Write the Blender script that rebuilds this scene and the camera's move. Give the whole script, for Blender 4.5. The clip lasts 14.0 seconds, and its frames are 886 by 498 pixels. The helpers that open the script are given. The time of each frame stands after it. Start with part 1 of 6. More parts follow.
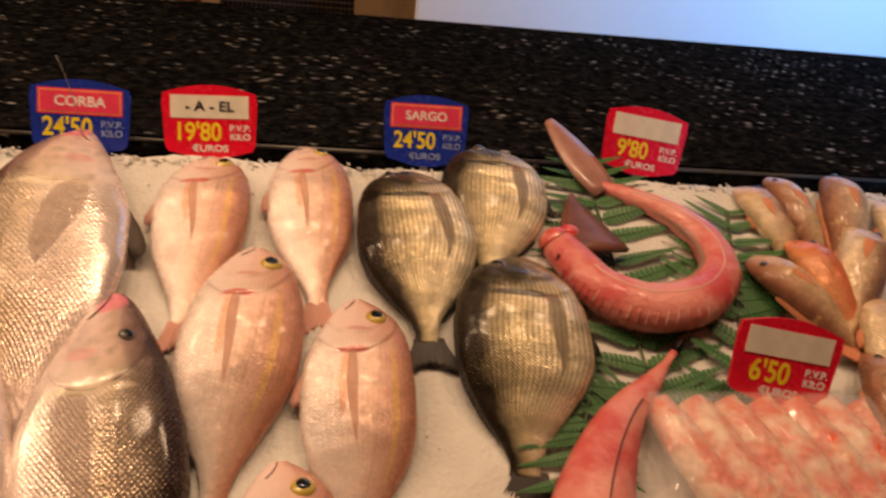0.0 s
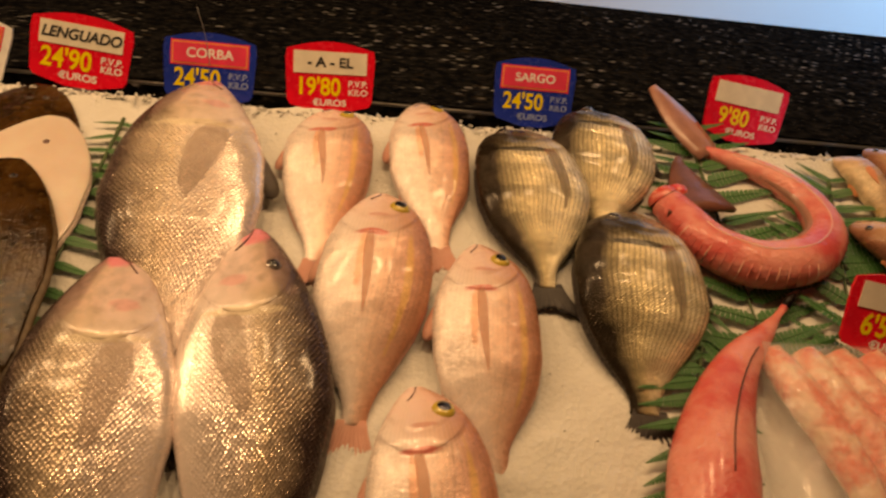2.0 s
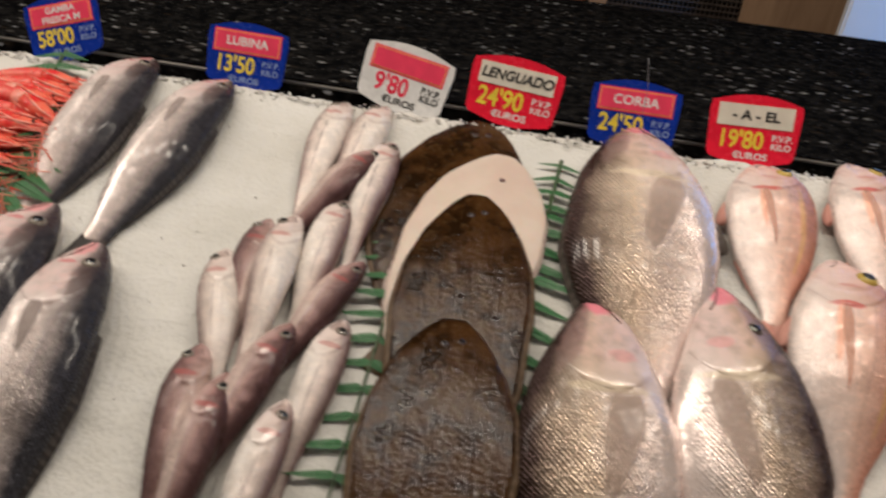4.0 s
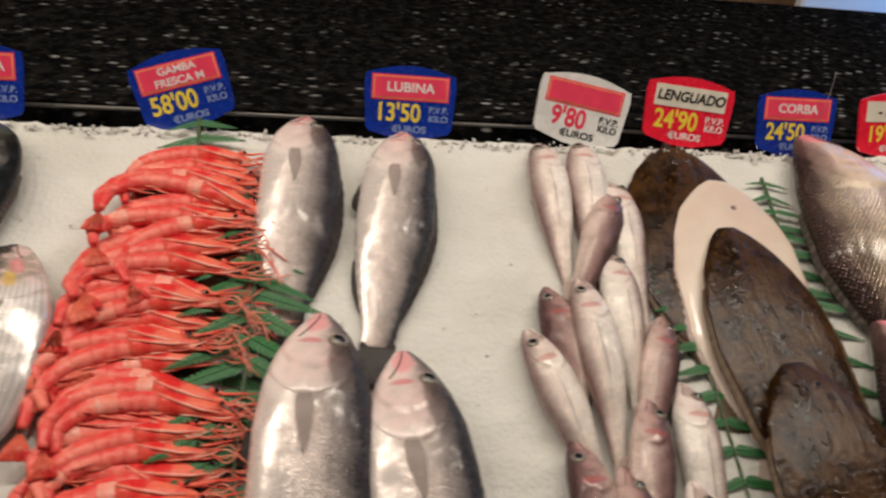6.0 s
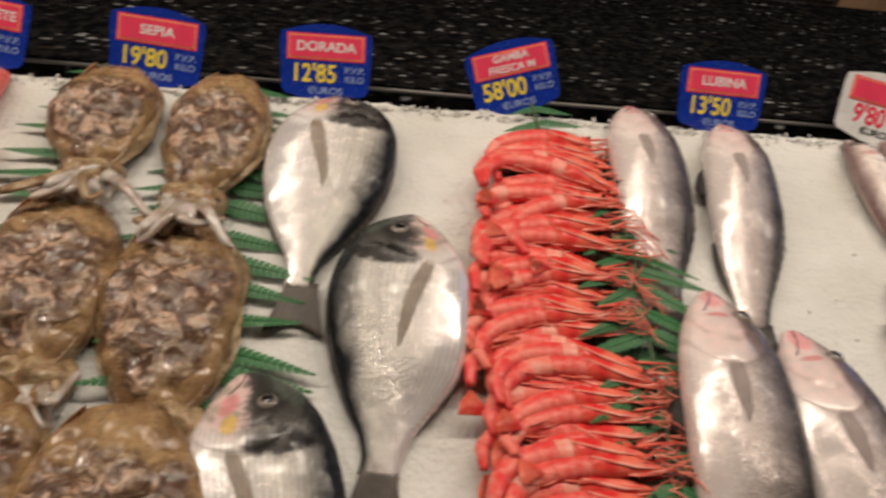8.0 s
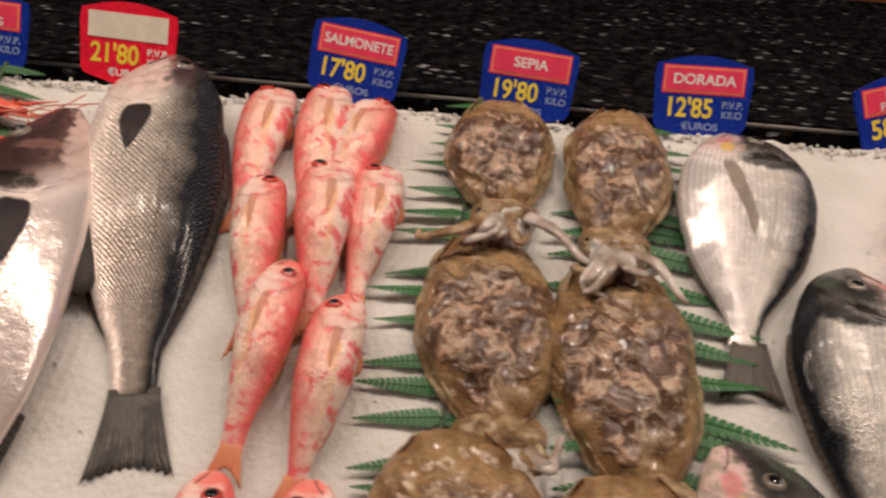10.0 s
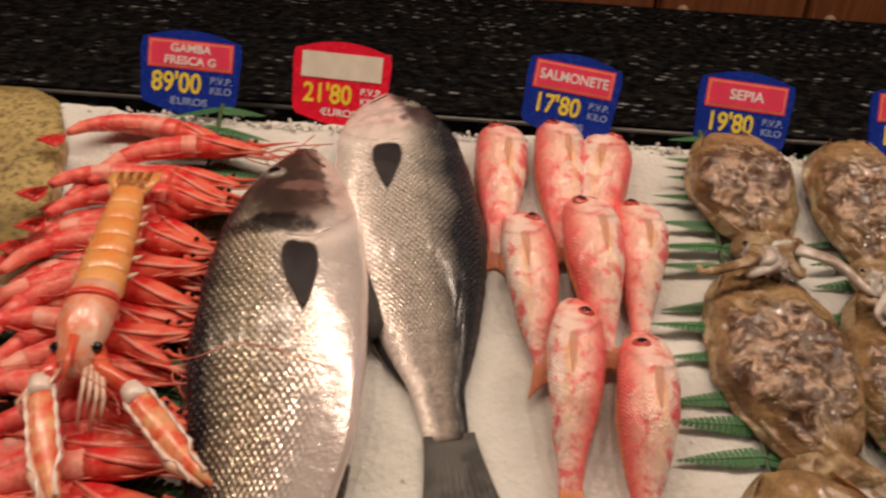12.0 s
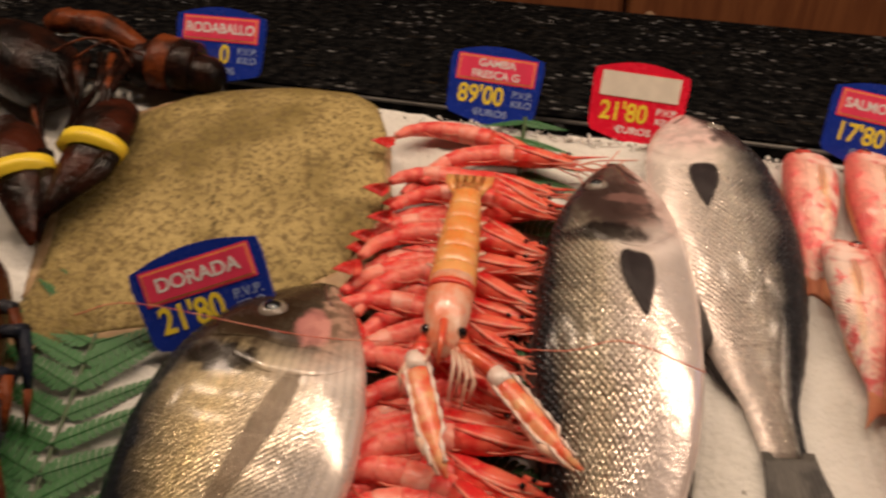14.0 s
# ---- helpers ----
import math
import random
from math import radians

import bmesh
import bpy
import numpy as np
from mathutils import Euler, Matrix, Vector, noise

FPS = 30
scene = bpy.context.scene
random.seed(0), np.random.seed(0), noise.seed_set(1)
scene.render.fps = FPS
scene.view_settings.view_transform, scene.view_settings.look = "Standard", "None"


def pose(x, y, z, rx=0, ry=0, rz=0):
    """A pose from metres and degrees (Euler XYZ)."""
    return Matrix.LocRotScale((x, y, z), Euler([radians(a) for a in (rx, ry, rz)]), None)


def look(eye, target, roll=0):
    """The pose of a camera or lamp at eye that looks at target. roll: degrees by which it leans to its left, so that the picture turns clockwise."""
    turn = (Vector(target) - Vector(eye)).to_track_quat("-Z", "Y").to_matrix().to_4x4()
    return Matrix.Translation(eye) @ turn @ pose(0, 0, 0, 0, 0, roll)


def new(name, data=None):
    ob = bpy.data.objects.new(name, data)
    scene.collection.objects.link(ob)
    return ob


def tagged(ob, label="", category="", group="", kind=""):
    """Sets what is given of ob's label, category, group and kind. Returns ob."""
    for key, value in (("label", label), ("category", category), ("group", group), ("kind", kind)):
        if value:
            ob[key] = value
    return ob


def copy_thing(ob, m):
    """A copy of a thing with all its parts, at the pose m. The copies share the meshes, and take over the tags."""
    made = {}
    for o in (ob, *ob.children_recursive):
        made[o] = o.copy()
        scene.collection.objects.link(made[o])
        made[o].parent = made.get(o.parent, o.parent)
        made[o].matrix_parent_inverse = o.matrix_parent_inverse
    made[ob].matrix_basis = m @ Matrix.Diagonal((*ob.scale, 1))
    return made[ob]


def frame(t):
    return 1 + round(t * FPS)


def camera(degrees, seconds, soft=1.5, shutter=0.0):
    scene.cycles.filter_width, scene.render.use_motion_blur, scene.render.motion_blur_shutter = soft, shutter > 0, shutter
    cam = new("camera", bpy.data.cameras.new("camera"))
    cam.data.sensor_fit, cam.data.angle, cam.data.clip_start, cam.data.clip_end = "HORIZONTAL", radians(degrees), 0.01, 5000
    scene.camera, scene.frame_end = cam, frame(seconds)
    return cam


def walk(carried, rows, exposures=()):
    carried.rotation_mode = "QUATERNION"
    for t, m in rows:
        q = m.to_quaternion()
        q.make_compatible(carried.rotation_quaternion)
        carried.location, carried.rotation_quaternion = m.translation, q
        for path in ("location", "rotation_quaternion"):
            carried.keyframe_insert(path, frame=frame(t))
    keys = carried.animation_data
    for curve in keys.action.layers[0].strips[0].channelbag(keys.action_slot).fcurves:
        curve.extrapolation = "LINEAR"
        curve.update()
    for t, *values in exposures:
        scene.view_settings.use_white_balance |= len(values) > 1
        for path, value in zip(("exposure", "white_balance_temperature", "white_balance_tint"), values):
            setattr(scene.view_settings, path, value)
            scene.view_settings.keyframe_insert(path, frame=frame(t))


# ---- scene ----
cam = camera(60.0, 14.0, 2.4, 0.5)
PATH = [
    (0, (0.183, 0.277, 1.371), (0.462, 1.997, 0.389), 6.8),
    (0.5, (0.157, 0.267, 1.367), (0.373, 2.023, 0.435), 7.0),
    (1, (0.135, 0.256, 1.361), (0.323, 2.01, 0.42), 7.1),
    (1.5, (0.122, 0.244, 1.348), (0.31, 1.985, 0.382), 7.2),
    (2, (0.102, 0.237, 1.341), (0.305, 1.956, 0.339), 7.5),
    (2.5, (0.051, 0.22, 1.324), (0.134, 1.955, 0.332), 6.7),
    (3, (0.003, 0.213, 1.329), (-0.102, 1.936, 0.319), 7.4),
    (3.5, (-0.07, 0.225, 1.329), (-0.261, 1.925, 0.293), 7.5),
    (4, (-0.159, 0.231, 1.356), (-0.374, 1.931, 0.324), 6.1),
    (6.5, (-0.695, 0.308, 1.376), (-0.3, 1.943, 0.293), 7.6),
    (7, (-0.768, 0.299, 1.363), (-0.406, 1.951, 0.295), 8.2),
    (7.5, (-0.834, 0.293, 1.347), (-0.52, 1.975, 0.311), 7.6),
    (8, (-0.89, 0.296, 1.327), (-0.632, 1.98, 0.28), 7.8),
    (8.5, (-0.956, 0.313, 1.306), (-0.861, 2.012, 0.256), 7.4),
    (9, (-1.016, 0.329, 1.309), (-1.058, 2.026, 0.252), 5.6),
    (11.5, (-1.307, 0.367, 1.286), (-1.234, 2.114, 0.315), 3.7),
    (12, (-1.345, 0.355, 1.285), (-1.334, 2.11, 0.326), 4.0),
    (12.5, (-1.375, 0.347, 1.283), (-1.397, 2.1, 0.32), 3.7),
    (13, (-1.409, 0.338, 1.283), (-1.501, 2.095, 0.333), 3.2),
    (13.5, (-1.445, 0.323, 1.281), (-1.641, 2.083, 0.351), 3.4),
    (14, (-1.482, 0.309, 1.284), (-1.815, 2.045, 0.347), 3.4),
]
EXPO = [(0.0, -0.6, 7700, 39), (0.4, -0.65, 36000, 62), (1.65, -0.65, 36000, 62), (2.0, -0.7, 10000, 32), (2.5, -0.58, 6500, 21), (3.0, -0.56, 5300, 22), (4.0, -0.55, 5100, 20), (7.0, -0.55, 5200, 19), (9.0, -0.54, 5300, 25), (11.5, -0.63, 5650, 31), (12.0, -0.63, 5750, 29), (14.0, -0.55, 6000, 30)]
walk(cam, [(t, look(eye, target, roll)) for t, eye, target, roll in PATH], EXPO)

# ---------------------------------------------------------------- light
world = bpy.data.worlds.new("indoor_air")
scene.world = world
world.use_nodes = True
world.node_tree.nodes["Background"].inputs[0].default_value = (1.0, 0.93, 0.84, 1)
world.node_tree.nodes["Background"].inputs[1].default_value = 0.03


def ceiling_lamp(x, y, z, watts, size, colour):
    data = bpy.data.lights.new("spot_glow", "AREA")
    data.shape, data.size, data.energy, data.color = "DISK", size, watts, colour
    ob = new("spot_glow", data)
    ob.matrix_world = look((x, y, z), (x * 0.9 - 0.05, 0.75, 1.0))
    return ob


WARM = (1.0, 0.79, 0.47)
LAMPS = [-2.95 + 0.42 * k for k in range(10)]
for lx in LAMPS:
    ceiling_lamp(lx, 0.8, 2.35, 6.4, 0.12, WARM)
# added unseen lamp: a narrow blue cone that brightens the white board behind the counter
board_fill = bpy.data.lights.new("added_board_light", "AREA")
board_fill.shape, board_fill.size, board_fill.size_y, board_fill.energy, board_fill.color = "RECTANGLE", 0.5, 0.3, 9.5, (0.06, 0.46, 1.0)
board_fill.spread = math.radians(42)
new("added_board_light", board_fill).matrix_world = look((1.9, -0.6, 1.6), (1.2, 1.68, 1.32))


# ---------------------------------------------------------------- node helpers
def nd(nt, kind, ins=(), operation=None, use_clamp=None, data_type=None, blend_type=None, interpolation_type=None, voronoi_dimensions=None):
    n = nt.nodes.new(kind)
    if operation:
        n.operation = operation
    if use_clamp:
        n.use_clamp = True
    if data_type:
        n.data_type = data_type
    if blend_type:
        n.blend_type = blend_type
    if interpolation_type:
        n.interpolation_type = interpolation_type
    if voronoi_dimensions:
        n.voronoi_dimensions = voronoi_dimensions
    for k, v in dict(ins).items():
        if isinstance(v, bpy.types.NodeSocket):
            nt.links.new(v, n.inputs[k])
        else:
            n.inputs[k].default_value = v
    return n


def ma(nt, op, a, b=0.0, clamp=False):
    return nd(nt, "ShaderNodeMath", {0: a, 1: b}, operation=op, use_clamp=clamp).outputs[0]


def mixc(nt, f, a, b, blend="MIX"):
    n = nd(nt, "ShaderNodeMix", data_type="RGBA", blend_type=blend)
    for i, v in ((0, f), (6, a), (7, b)):
        if isinstance(v, bpy.types.NodeSocket):
            nt.links.new(v, n.inputs[i])
        else:
            n.inputs[i].default_value = v
    return n.outputs[2]


def ramp(nt, f, stops):
    n = nd(nt, "ShaderNodeValToRGB", {0: f})
    e = n.color_ramp.elements
    while len(e) < len(stops):
        e.new(0.5)
    for el, (p, c) in zip(e, stops):
        el.position, el.color = p, c if len(c) == 4 else (*c, 1)
    return n.outputs[0]


def smooth(nt, v, a, b, lo=0.0, hi=1.0):
    return nd(nt, "ShaderNodeMapRange", {0: v, 1: a, 2: b, 3: lo, 4: hi}, interpolation_type="SMOOTHSTEP").outputs[0]


def noise_of(nt, vec, scale, detail=3.0, rough=0.55, dist=0.0):
    n = nd(nt, "ShaderNodeTexNoise", {"Scale": scale, "Detail": detail, "Roughness": rough, "Distortion": dist})
    if vec is not None:
        nt.links.new(vec, n.inputs["Vector"])
    return n.outputs[0]


def base_mat(name):
    m = bpy.data.materials.new(name)
    m.use_nodes = True
    nt = m.node_tree
    return m, nt, nt.nodes["Principled BSDF"], nd(nt, "ShaderNodeTexCoord").outputs["Object"]


def put(nt, b, **vals):
    for k, v in vals.items():
        k = k.replace("_", " ")
        if isinstance(v, bpy.types.NodeSocket):
            nt.links.new(v, b.inputs[k])
        else:
            b.inputs[k].default_value = (*v, 1) if isinstance(v, tuple) and len(v) == 3 and k == "Base Color" else v


def bumped(nt, b, h, strength, dist=0.001):
    n = nd(nt, "ShaderNodeBump", {"Strength": strength, "Distance": dist, "Height": h})
    nt.links.new(n.outputs[0], b.inputs["Normal"])


def mottled(name, c1, c2, rough=0.5, scale=30.0, bump=0.2, fine=300.0, metal=0.0, coat=0.0, sss=0.0, dist=0.001, spec=0.5):
    """A surface that wanders between two colours, with a fine relief."""
    m, nt, b, co = base_mat(name)
    n = noise_of(nt, co, scale, 5.0)
    col = mixc(nt, smooth(nt, n, 0.35, 0.65), (*c1, 1), (*c2, 1))
    put(nt, b, Base_Color=col, Roughness=smooth(nt, noise_of(nt, co, scale * 2.3), 0.3, 0.7, rough * 0.8, min(1, rough * 1.2)), Metallic=metal, Coat_Weight=coat, Coat_Roughness=0.12, Specular_IOR_Level=spec)
    if sss:
        put(nt, b, Subsurface_Weight=sss, Subsurface_Scale=0.01)
    bumped(nt, b, noise_of(nt, co, fine, 3.0), bump, dist)
    return m


def fish_skin(name, belly, mid, back, head, ns=45, nq=22, dark=0.5, bump=0.5, rough=0.3, metal=0.3, lines=0.0, bands=0.0, blotch=None, stain=0.25, q0=0.3, q1=0.62, q2=0.92, scale_fade=0.0, cap=0.17, crown=0.46, spots=(), coat=0.2):
    """Fish skin: belly to back across, scales, head of its own colour, optional stripes, bands and blotches."""
    m, nt, b, co = base_mat(name)
    uv = nd(nt, "ShaderNodeSeparateXYZ", {0: nd(nt, "ShaderNodeUVMap").outputs[0]})
    s, q = uv.outputs[0], uv.outputs[1]
    n1 = noise_of(nt, co, 28.0, 4.0)
    n2 = noise_of(nt, co, 110.0, 4.0)
    qn = ma(nt, "ADD", q, ma(nt, "MULTIPLY", ma(nt, "SUBTRACT", n1, 0.5), 0.28))
    col = ramp(nt, qn, [(q0 - 0.18, belly), (q0 + 0.1, tuple(0.5 * (x + y) for x, y in zip(belly, mid))), (q1, mid), (q2, back)])
    if lines:
        w = ma(nt, "SINE", ma(nt, "MULTIPLY", q, 150.0))
        col = mixc(nt, ma(nt, "MULTIPLY", smooth(nt, w, 0.0, 0.9), lines), col, (0.02, 0.016, 0.01, 1))
    if bands:
        w = ma(nt, "SINE", ma(nt, "MULTIPLY", ma(nt, "ADD", s, ma(nt, "MULTIPLY", n1, 0.07)), 46.0))
        col = mixc(nt, ma(nt, "MULTIPLY", smooth(nt, w, -0.2, 0.8), bands), col, (0.015, 0.013, 0.01, 1))
    if blotch:
        bn = noise_of(nt, co, blotch[1], 3.0, 0.6, 0.4)
        col = mixc(nt, smooth(nt, bn, blotch[2], blotch[2] + 0.18), col, (*blotch[0], 1))
    # scales
    ds, dq = ma(nt, "MULTIPLY", s, ns), ma(nt, "MULTIPLY", q, nq)
    vec = nd(nt, "ShaderNodeCombineXYZ", {0: ma(nt, "ADD", ds, dq), 1: ma(nt, "SUBTRACT", ds, dq)}).outputs[0]
    vo = nd(nt, "ShaderNodeTexVoronoi", {"Vector": vec, "Scale": 1.0, "Randomness": 0.22}, voronoi_dimensions="2D")
    d = vo.outputs["Distance"]
    qq = ma(nt, "ADD", ma(nt, "MULTIPLY", q, 2.0), -0.85)
    rim = ma(nt, "SUBTRACT", s, ma(nt, "SUBTRACT", 0.295, ma(nt, "MULTIPLY", ma(nt, "MULTIPLY", qq, qq), 0.13)))
    body = smooth(nt, rim, -0.005, 0.025)
    if scale_fade:
        body = ma(nt, "MULTIPLY", body, smooth(nt, q, scale_fade - 0.2, scale_fade + 0.15))
    edge = ma(nt, "MULTIPLY", smooth(nt, d, 0.42, 0.7), body)
    cell = nd(nt, "ShaderNodeSeparateColor", {0: vo.outputs["Color"]})
    cellv = cell.outputs[0]
    off = nd(nt, "ShaderNodeSeparateXYZ", {0: nd(nt, "ShaderNodeVectorMath", {0: vec, 1: vo.outputs["Position"]}, operation="SUBTRACT").outputs[0]})
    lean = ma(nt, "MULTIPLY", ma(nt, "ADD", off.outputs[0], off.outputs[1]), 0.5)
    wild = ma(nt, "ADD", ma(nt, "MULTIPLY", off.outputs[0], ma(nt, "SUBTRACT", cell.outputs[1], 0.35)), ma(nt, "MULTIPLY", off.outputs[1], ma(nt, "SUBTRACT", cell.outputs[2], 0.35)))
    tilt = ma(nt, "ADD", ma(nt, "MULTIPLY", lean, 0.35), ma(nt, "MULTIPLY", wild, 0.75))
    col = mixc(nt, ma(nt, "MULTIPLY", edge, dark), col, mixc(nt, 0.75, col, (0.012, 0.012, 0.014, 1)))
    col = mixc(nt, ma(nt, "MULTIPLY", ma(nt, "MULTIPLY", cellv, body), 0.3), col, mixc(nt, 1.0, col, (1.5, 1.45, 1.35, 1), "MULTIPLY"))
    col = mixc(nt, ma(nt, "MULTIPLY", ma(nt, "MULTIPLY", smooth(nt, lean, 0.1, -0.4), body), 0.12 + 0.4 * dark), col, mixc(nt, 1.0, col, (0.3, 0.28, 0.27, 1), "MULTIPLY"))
    # lateral line
    lat = ma(nt, "ABSOLUTE", ma(nt, "SUBTRACT", q, ma(nt, "SUBTRACT", 0.72, ma(nt, "MULTIPLY", s, 0.16))))
    col = mixc(nt, ma(nt, "MULTIPLY", ma(nt, "MULTIPLY", smooth(nt, lat, 0.004, 0.012, 1.0, 0.0), body), 0.3), col, mixc(nt, 1.0, col, (0.25, 0.22, 0.2, 1), "MULTIPLY"))
    # head and stains
    hm = smooth(nt, ma(nt, "ADD", rim, ma(nt, "MULTIPLY", ma(nt, "SUBTRACT", n1, 0.5), cap)), 0.03 - cap, 0.03, 1.0, 0.0)
    hc = mixc(nt, smooth(nt, n2, 0.4, 0.62), (*head[0], 1), (*head[1], 1))
    hc = mixc(nt, smooth(nt, ma(nt, "ADD", q, ma(nt, "MULTIPLY", ma(nt, "SUBTRACT", n2, 0.5), 0.3)), crown, crown + 0.18), hc, (*head[2], 1))
    col = mixc(nt, ma(nt, "MULTIPLY", hm, 0.95 if head[2][0] < 0.08 else 0.45), col, hc)
    for ss, sq, rs, rq, sc, amount in spots:
        e1 = ma(nt, "DIVIDE", ma(nt, "SUBTRACT", s, ss), rs)
        e2 = ma(nt, "DIVIDE", ma(nt, "SUBTRACT", q, sq), rq)
        far = ma(nt, "ADD", ma(nt, "ADD", ma(nt, "MULTIPLY", e1, e1), ma(nt, "MULTIPLY", e2, e2)), ma(nt, "MULTIPLY", ma(nt, "SUBTRACT", n2, 0.5), 1.4))
        col = mixc(nt, ma(nt, "MULTIPLY", smooth(nt, far, 0.35, 1.1, 1.0, 0.0), amount), col, (*sc, 1))
    # gill slit and cheek crease: reddish tint, with groove shade painted into the colour
    slit = ma(nt, "MULTIPLY", smooth(nt, ma(nt, "ABSOLUTE", rim), 0.004, 0.02, 1.0, 0.0), smooth(nt, n1, 0.4, 0.6, 0.1, 1.0))
    col = mixc(nt, ma(nt, "MULTIPLY", slit, 0.26), col, mixc(nt, 1.0, col, (0.28, 0.16, 0.15, 1), "MULTIPLY"))
    cheek = ma(nt, "MULTIPLY", smooth(nt, ma(nt, "ABSOLUTE", ma(nt, "ADD", rim, 0.085)), 0.004, 0.016, 1.0, 0.0), smooth(nt, n1, 0.4, 0.6))
    col = mixc(nt, ma(nt, "MULTIPLY", cheek, 0.22), col, mixc(nt, 1.0, col, (0.5, 0.36, 0.34, 1), "MULTIPLY"))
    n3 = noise_of(nt, co, 14.0, 3.0)
    col = mixc(nt, ma(nt, "MULTIPLY", smooth(nt, n3, 0.45, 0.7), stain), col, mixc(nt, 1.0, col, (0.6, 0.5, 0.44, 1), "MULTIPLY"))
    col = mixc(nt, ma(nt, "MULTIPLY", smooth(nt, n2, 0.45, 0.75), stain), col, mixc(nt, 1.0, col, (0.45, 0.4, 0.36, 1), "MULTIPLY"))
    r = ma(nt, "ADD", smooth(nt, n2, 0.3, 0.7, rough * 0.75, rough * 1.25), ma(nt, "MULTIPLY", edge, 0.15))
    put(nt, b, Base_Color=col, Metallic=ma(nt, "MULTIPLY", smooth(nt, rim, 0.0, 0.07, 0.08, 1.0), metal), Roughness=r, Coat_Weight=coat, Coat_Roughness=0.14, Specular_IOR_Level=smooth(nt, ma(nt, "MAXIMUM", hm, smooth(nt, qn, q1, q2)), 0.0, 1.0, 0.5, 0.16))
    n4 = noise_of(nt, co, 420.0, 2.0)
    h = ma(nt, "ADD", ma(nt, "MULTIPLY", ma(nt, "ADD", ma(nt, "MULTIPLY", ma(nt, "SUBTRACT", 1.0, d), 1.3), ma(nt, "MULTIPLY", tilt, 1.2)), body), ma(nt, "ADD", ma(nt, "MULTIPLY", n2, 0.35), ma(nt, "MULTIPLY", n4, 0.12)))
    bumped(nt, b, h, bump, 0.0016)
    return m


def fin_mat(name, c1, c2, alpha=1.0):
    """Fin: fine rays and webs; with alpha below 1 the web thins out towards its edge."""
    m, nt, b, co = base_mat(name)
    uv = nd(nt, "ShaderNodeSeparateXYZ", {0: nd(nt, "ShaderNodeUVMap").outputs[0]})
    rays = smooth(nt, ma(nt, "SINE", ma(nt, "MULTIPLY", ma(nt, "ADD", uv.outputs[0], ma(nt, "MULTIPLY", noise_of(nt, co, 55.0), 0.09)), 150.0)), -0.6, 0.9)
    col = mixc(nt, rays, (*c1, 1), (*c2, 1))
    col = mixc(nt, smooth(nt, noise_of(nt, co, 70.0, 4.0), 0.4, 0.65, 0.1, 0.85), col, (*c1, 1))
    put(nt, b, Base_Color=col, Roughness=0.5, Specular_IOR_Level=0.3)
    if alpha < 1.0:
        u2 = ma(nt, "MULTIPLY", ma(nt, "ABSOLUTE", ma(nt, "SUBTRACT", uv.outputs[0], 0.5)), 2.0)
        web = ma(nt, "MULTIPLY", smooth(nt, u2, 0.7, 1.05, 1.0, 0.0), smooth(nt, ma(nt, "ABSOLUTE", ma(nt, "SUBTRACT", uv.outputs[1], 0.5)), 0.42, 0.52, 1.0, 0.1))
        put(nt, b, Alpha=ma(nt, "MULTIPLY", ma(nt, "MULTIPLY", web, smooth(nt, rays, 0.0, 1.0, 0.75, 1.0)), alpha))
    bumped(nt, b, rays, 0.3, 0.0006)
    return m


# ---------------------------------------------------------------- materials
# crushed ice
M_ICE, nt, b, co = base_mat("crushed_ice")
vo = nd(nt, "ShaderNodeTexVoronoi", {"Vector": co, "Scale": 190.0})
n = noise_of(nt, co, 9.0, 4.0)
put(nt, b, Base_Color=mixc(nt, smooth(nt, n, 0.3, 0.7), (0.64, 0.63, 0.59, 1), (0.74, 0.735, 0.71, 1)), Roughness=smooth(nt, noise_of(nt, co, 140.0), 0.3, 0.7, 0.55, 0.8), Subsurface_Weight=0.35, Subsurface_Scale=0.012, Specular_IOR_Level=0.25)
b.inputs["Subsurface Radius"].default_value = (1.0, 1.0, 1.1)
bumped(nt, b, ma(nt, "ADD", vo.outputs["Distance"], noise_of(nt, co, 420.0, 4.0)), 0.35, 0.003)

# polished black granite with pale and brown flecks
M_GRANITE, nt, b, co = base_mat("black_granite")
def flecks(scale, thr, rnd):
    v = nd(nt, "ShaderNodeTexVoronoi", {"Vector": nd(nt, "ShaderNodeMapping", {"Vector": co, "Rotation": (0.3, 0.2, rnd), "Scale": (0.55, 1.7, 1.0)}).outputs[0], "Scale": scale, "Randomness": 1.0})
    k = nd(nt, "ShaderNodeSeparateColor", {0: v.outputs["Color"]})
    return ma(nt, "MULTIPLY", smooth(nt, k.outputs[0], thr, thr + 0.06), smooth(nt, ma(nt, "ADD", v.outputs["Distance"], ma(nt, "MULTIPLY", noise_of(nt, co, 900.0), 0.5)), 0.35, 0.75, 1.0, 0.0)), k.outputs[1]
f1, k1 = flecks(110.0, 0.82, 0.25)
f2, k2 = flecks(75.0, 0.78, 0.1)
f3, k3 = flecks(240.0, 0.82, -0.2)
col = mixc(nt, smooth(nt, noise_of(nt, co, 60.0, 4.0), 0.4, 0.65), (0.003, 0.003, 0.0035, 1), (0.011, 0.0105, 0.0105, 1))
col = mixc(nt, ma(nt, "MULTIPLY", f2, 0.7), col, mixc(nt, k2, (0.035, 0.025, 0.016, 1), (0.02, 0.02, 0.022, 1)))
col = mixc(nt, ma(nt, "MULTIPLY", f3, 0.25), col, (0.12, 0.115, 0.11, 1))
clus = smooth(nt, noise_of(nt, co, 11.0, 4.0, 0.65), 0.42, 0.62)
col = mixc(nt, ma(nt, "MULTIPLY", f1, clus), col, mixc(nt, k1, (0.5, 0.5, 0.51, 1), (0.15, 0.135, 0.12, 1)))
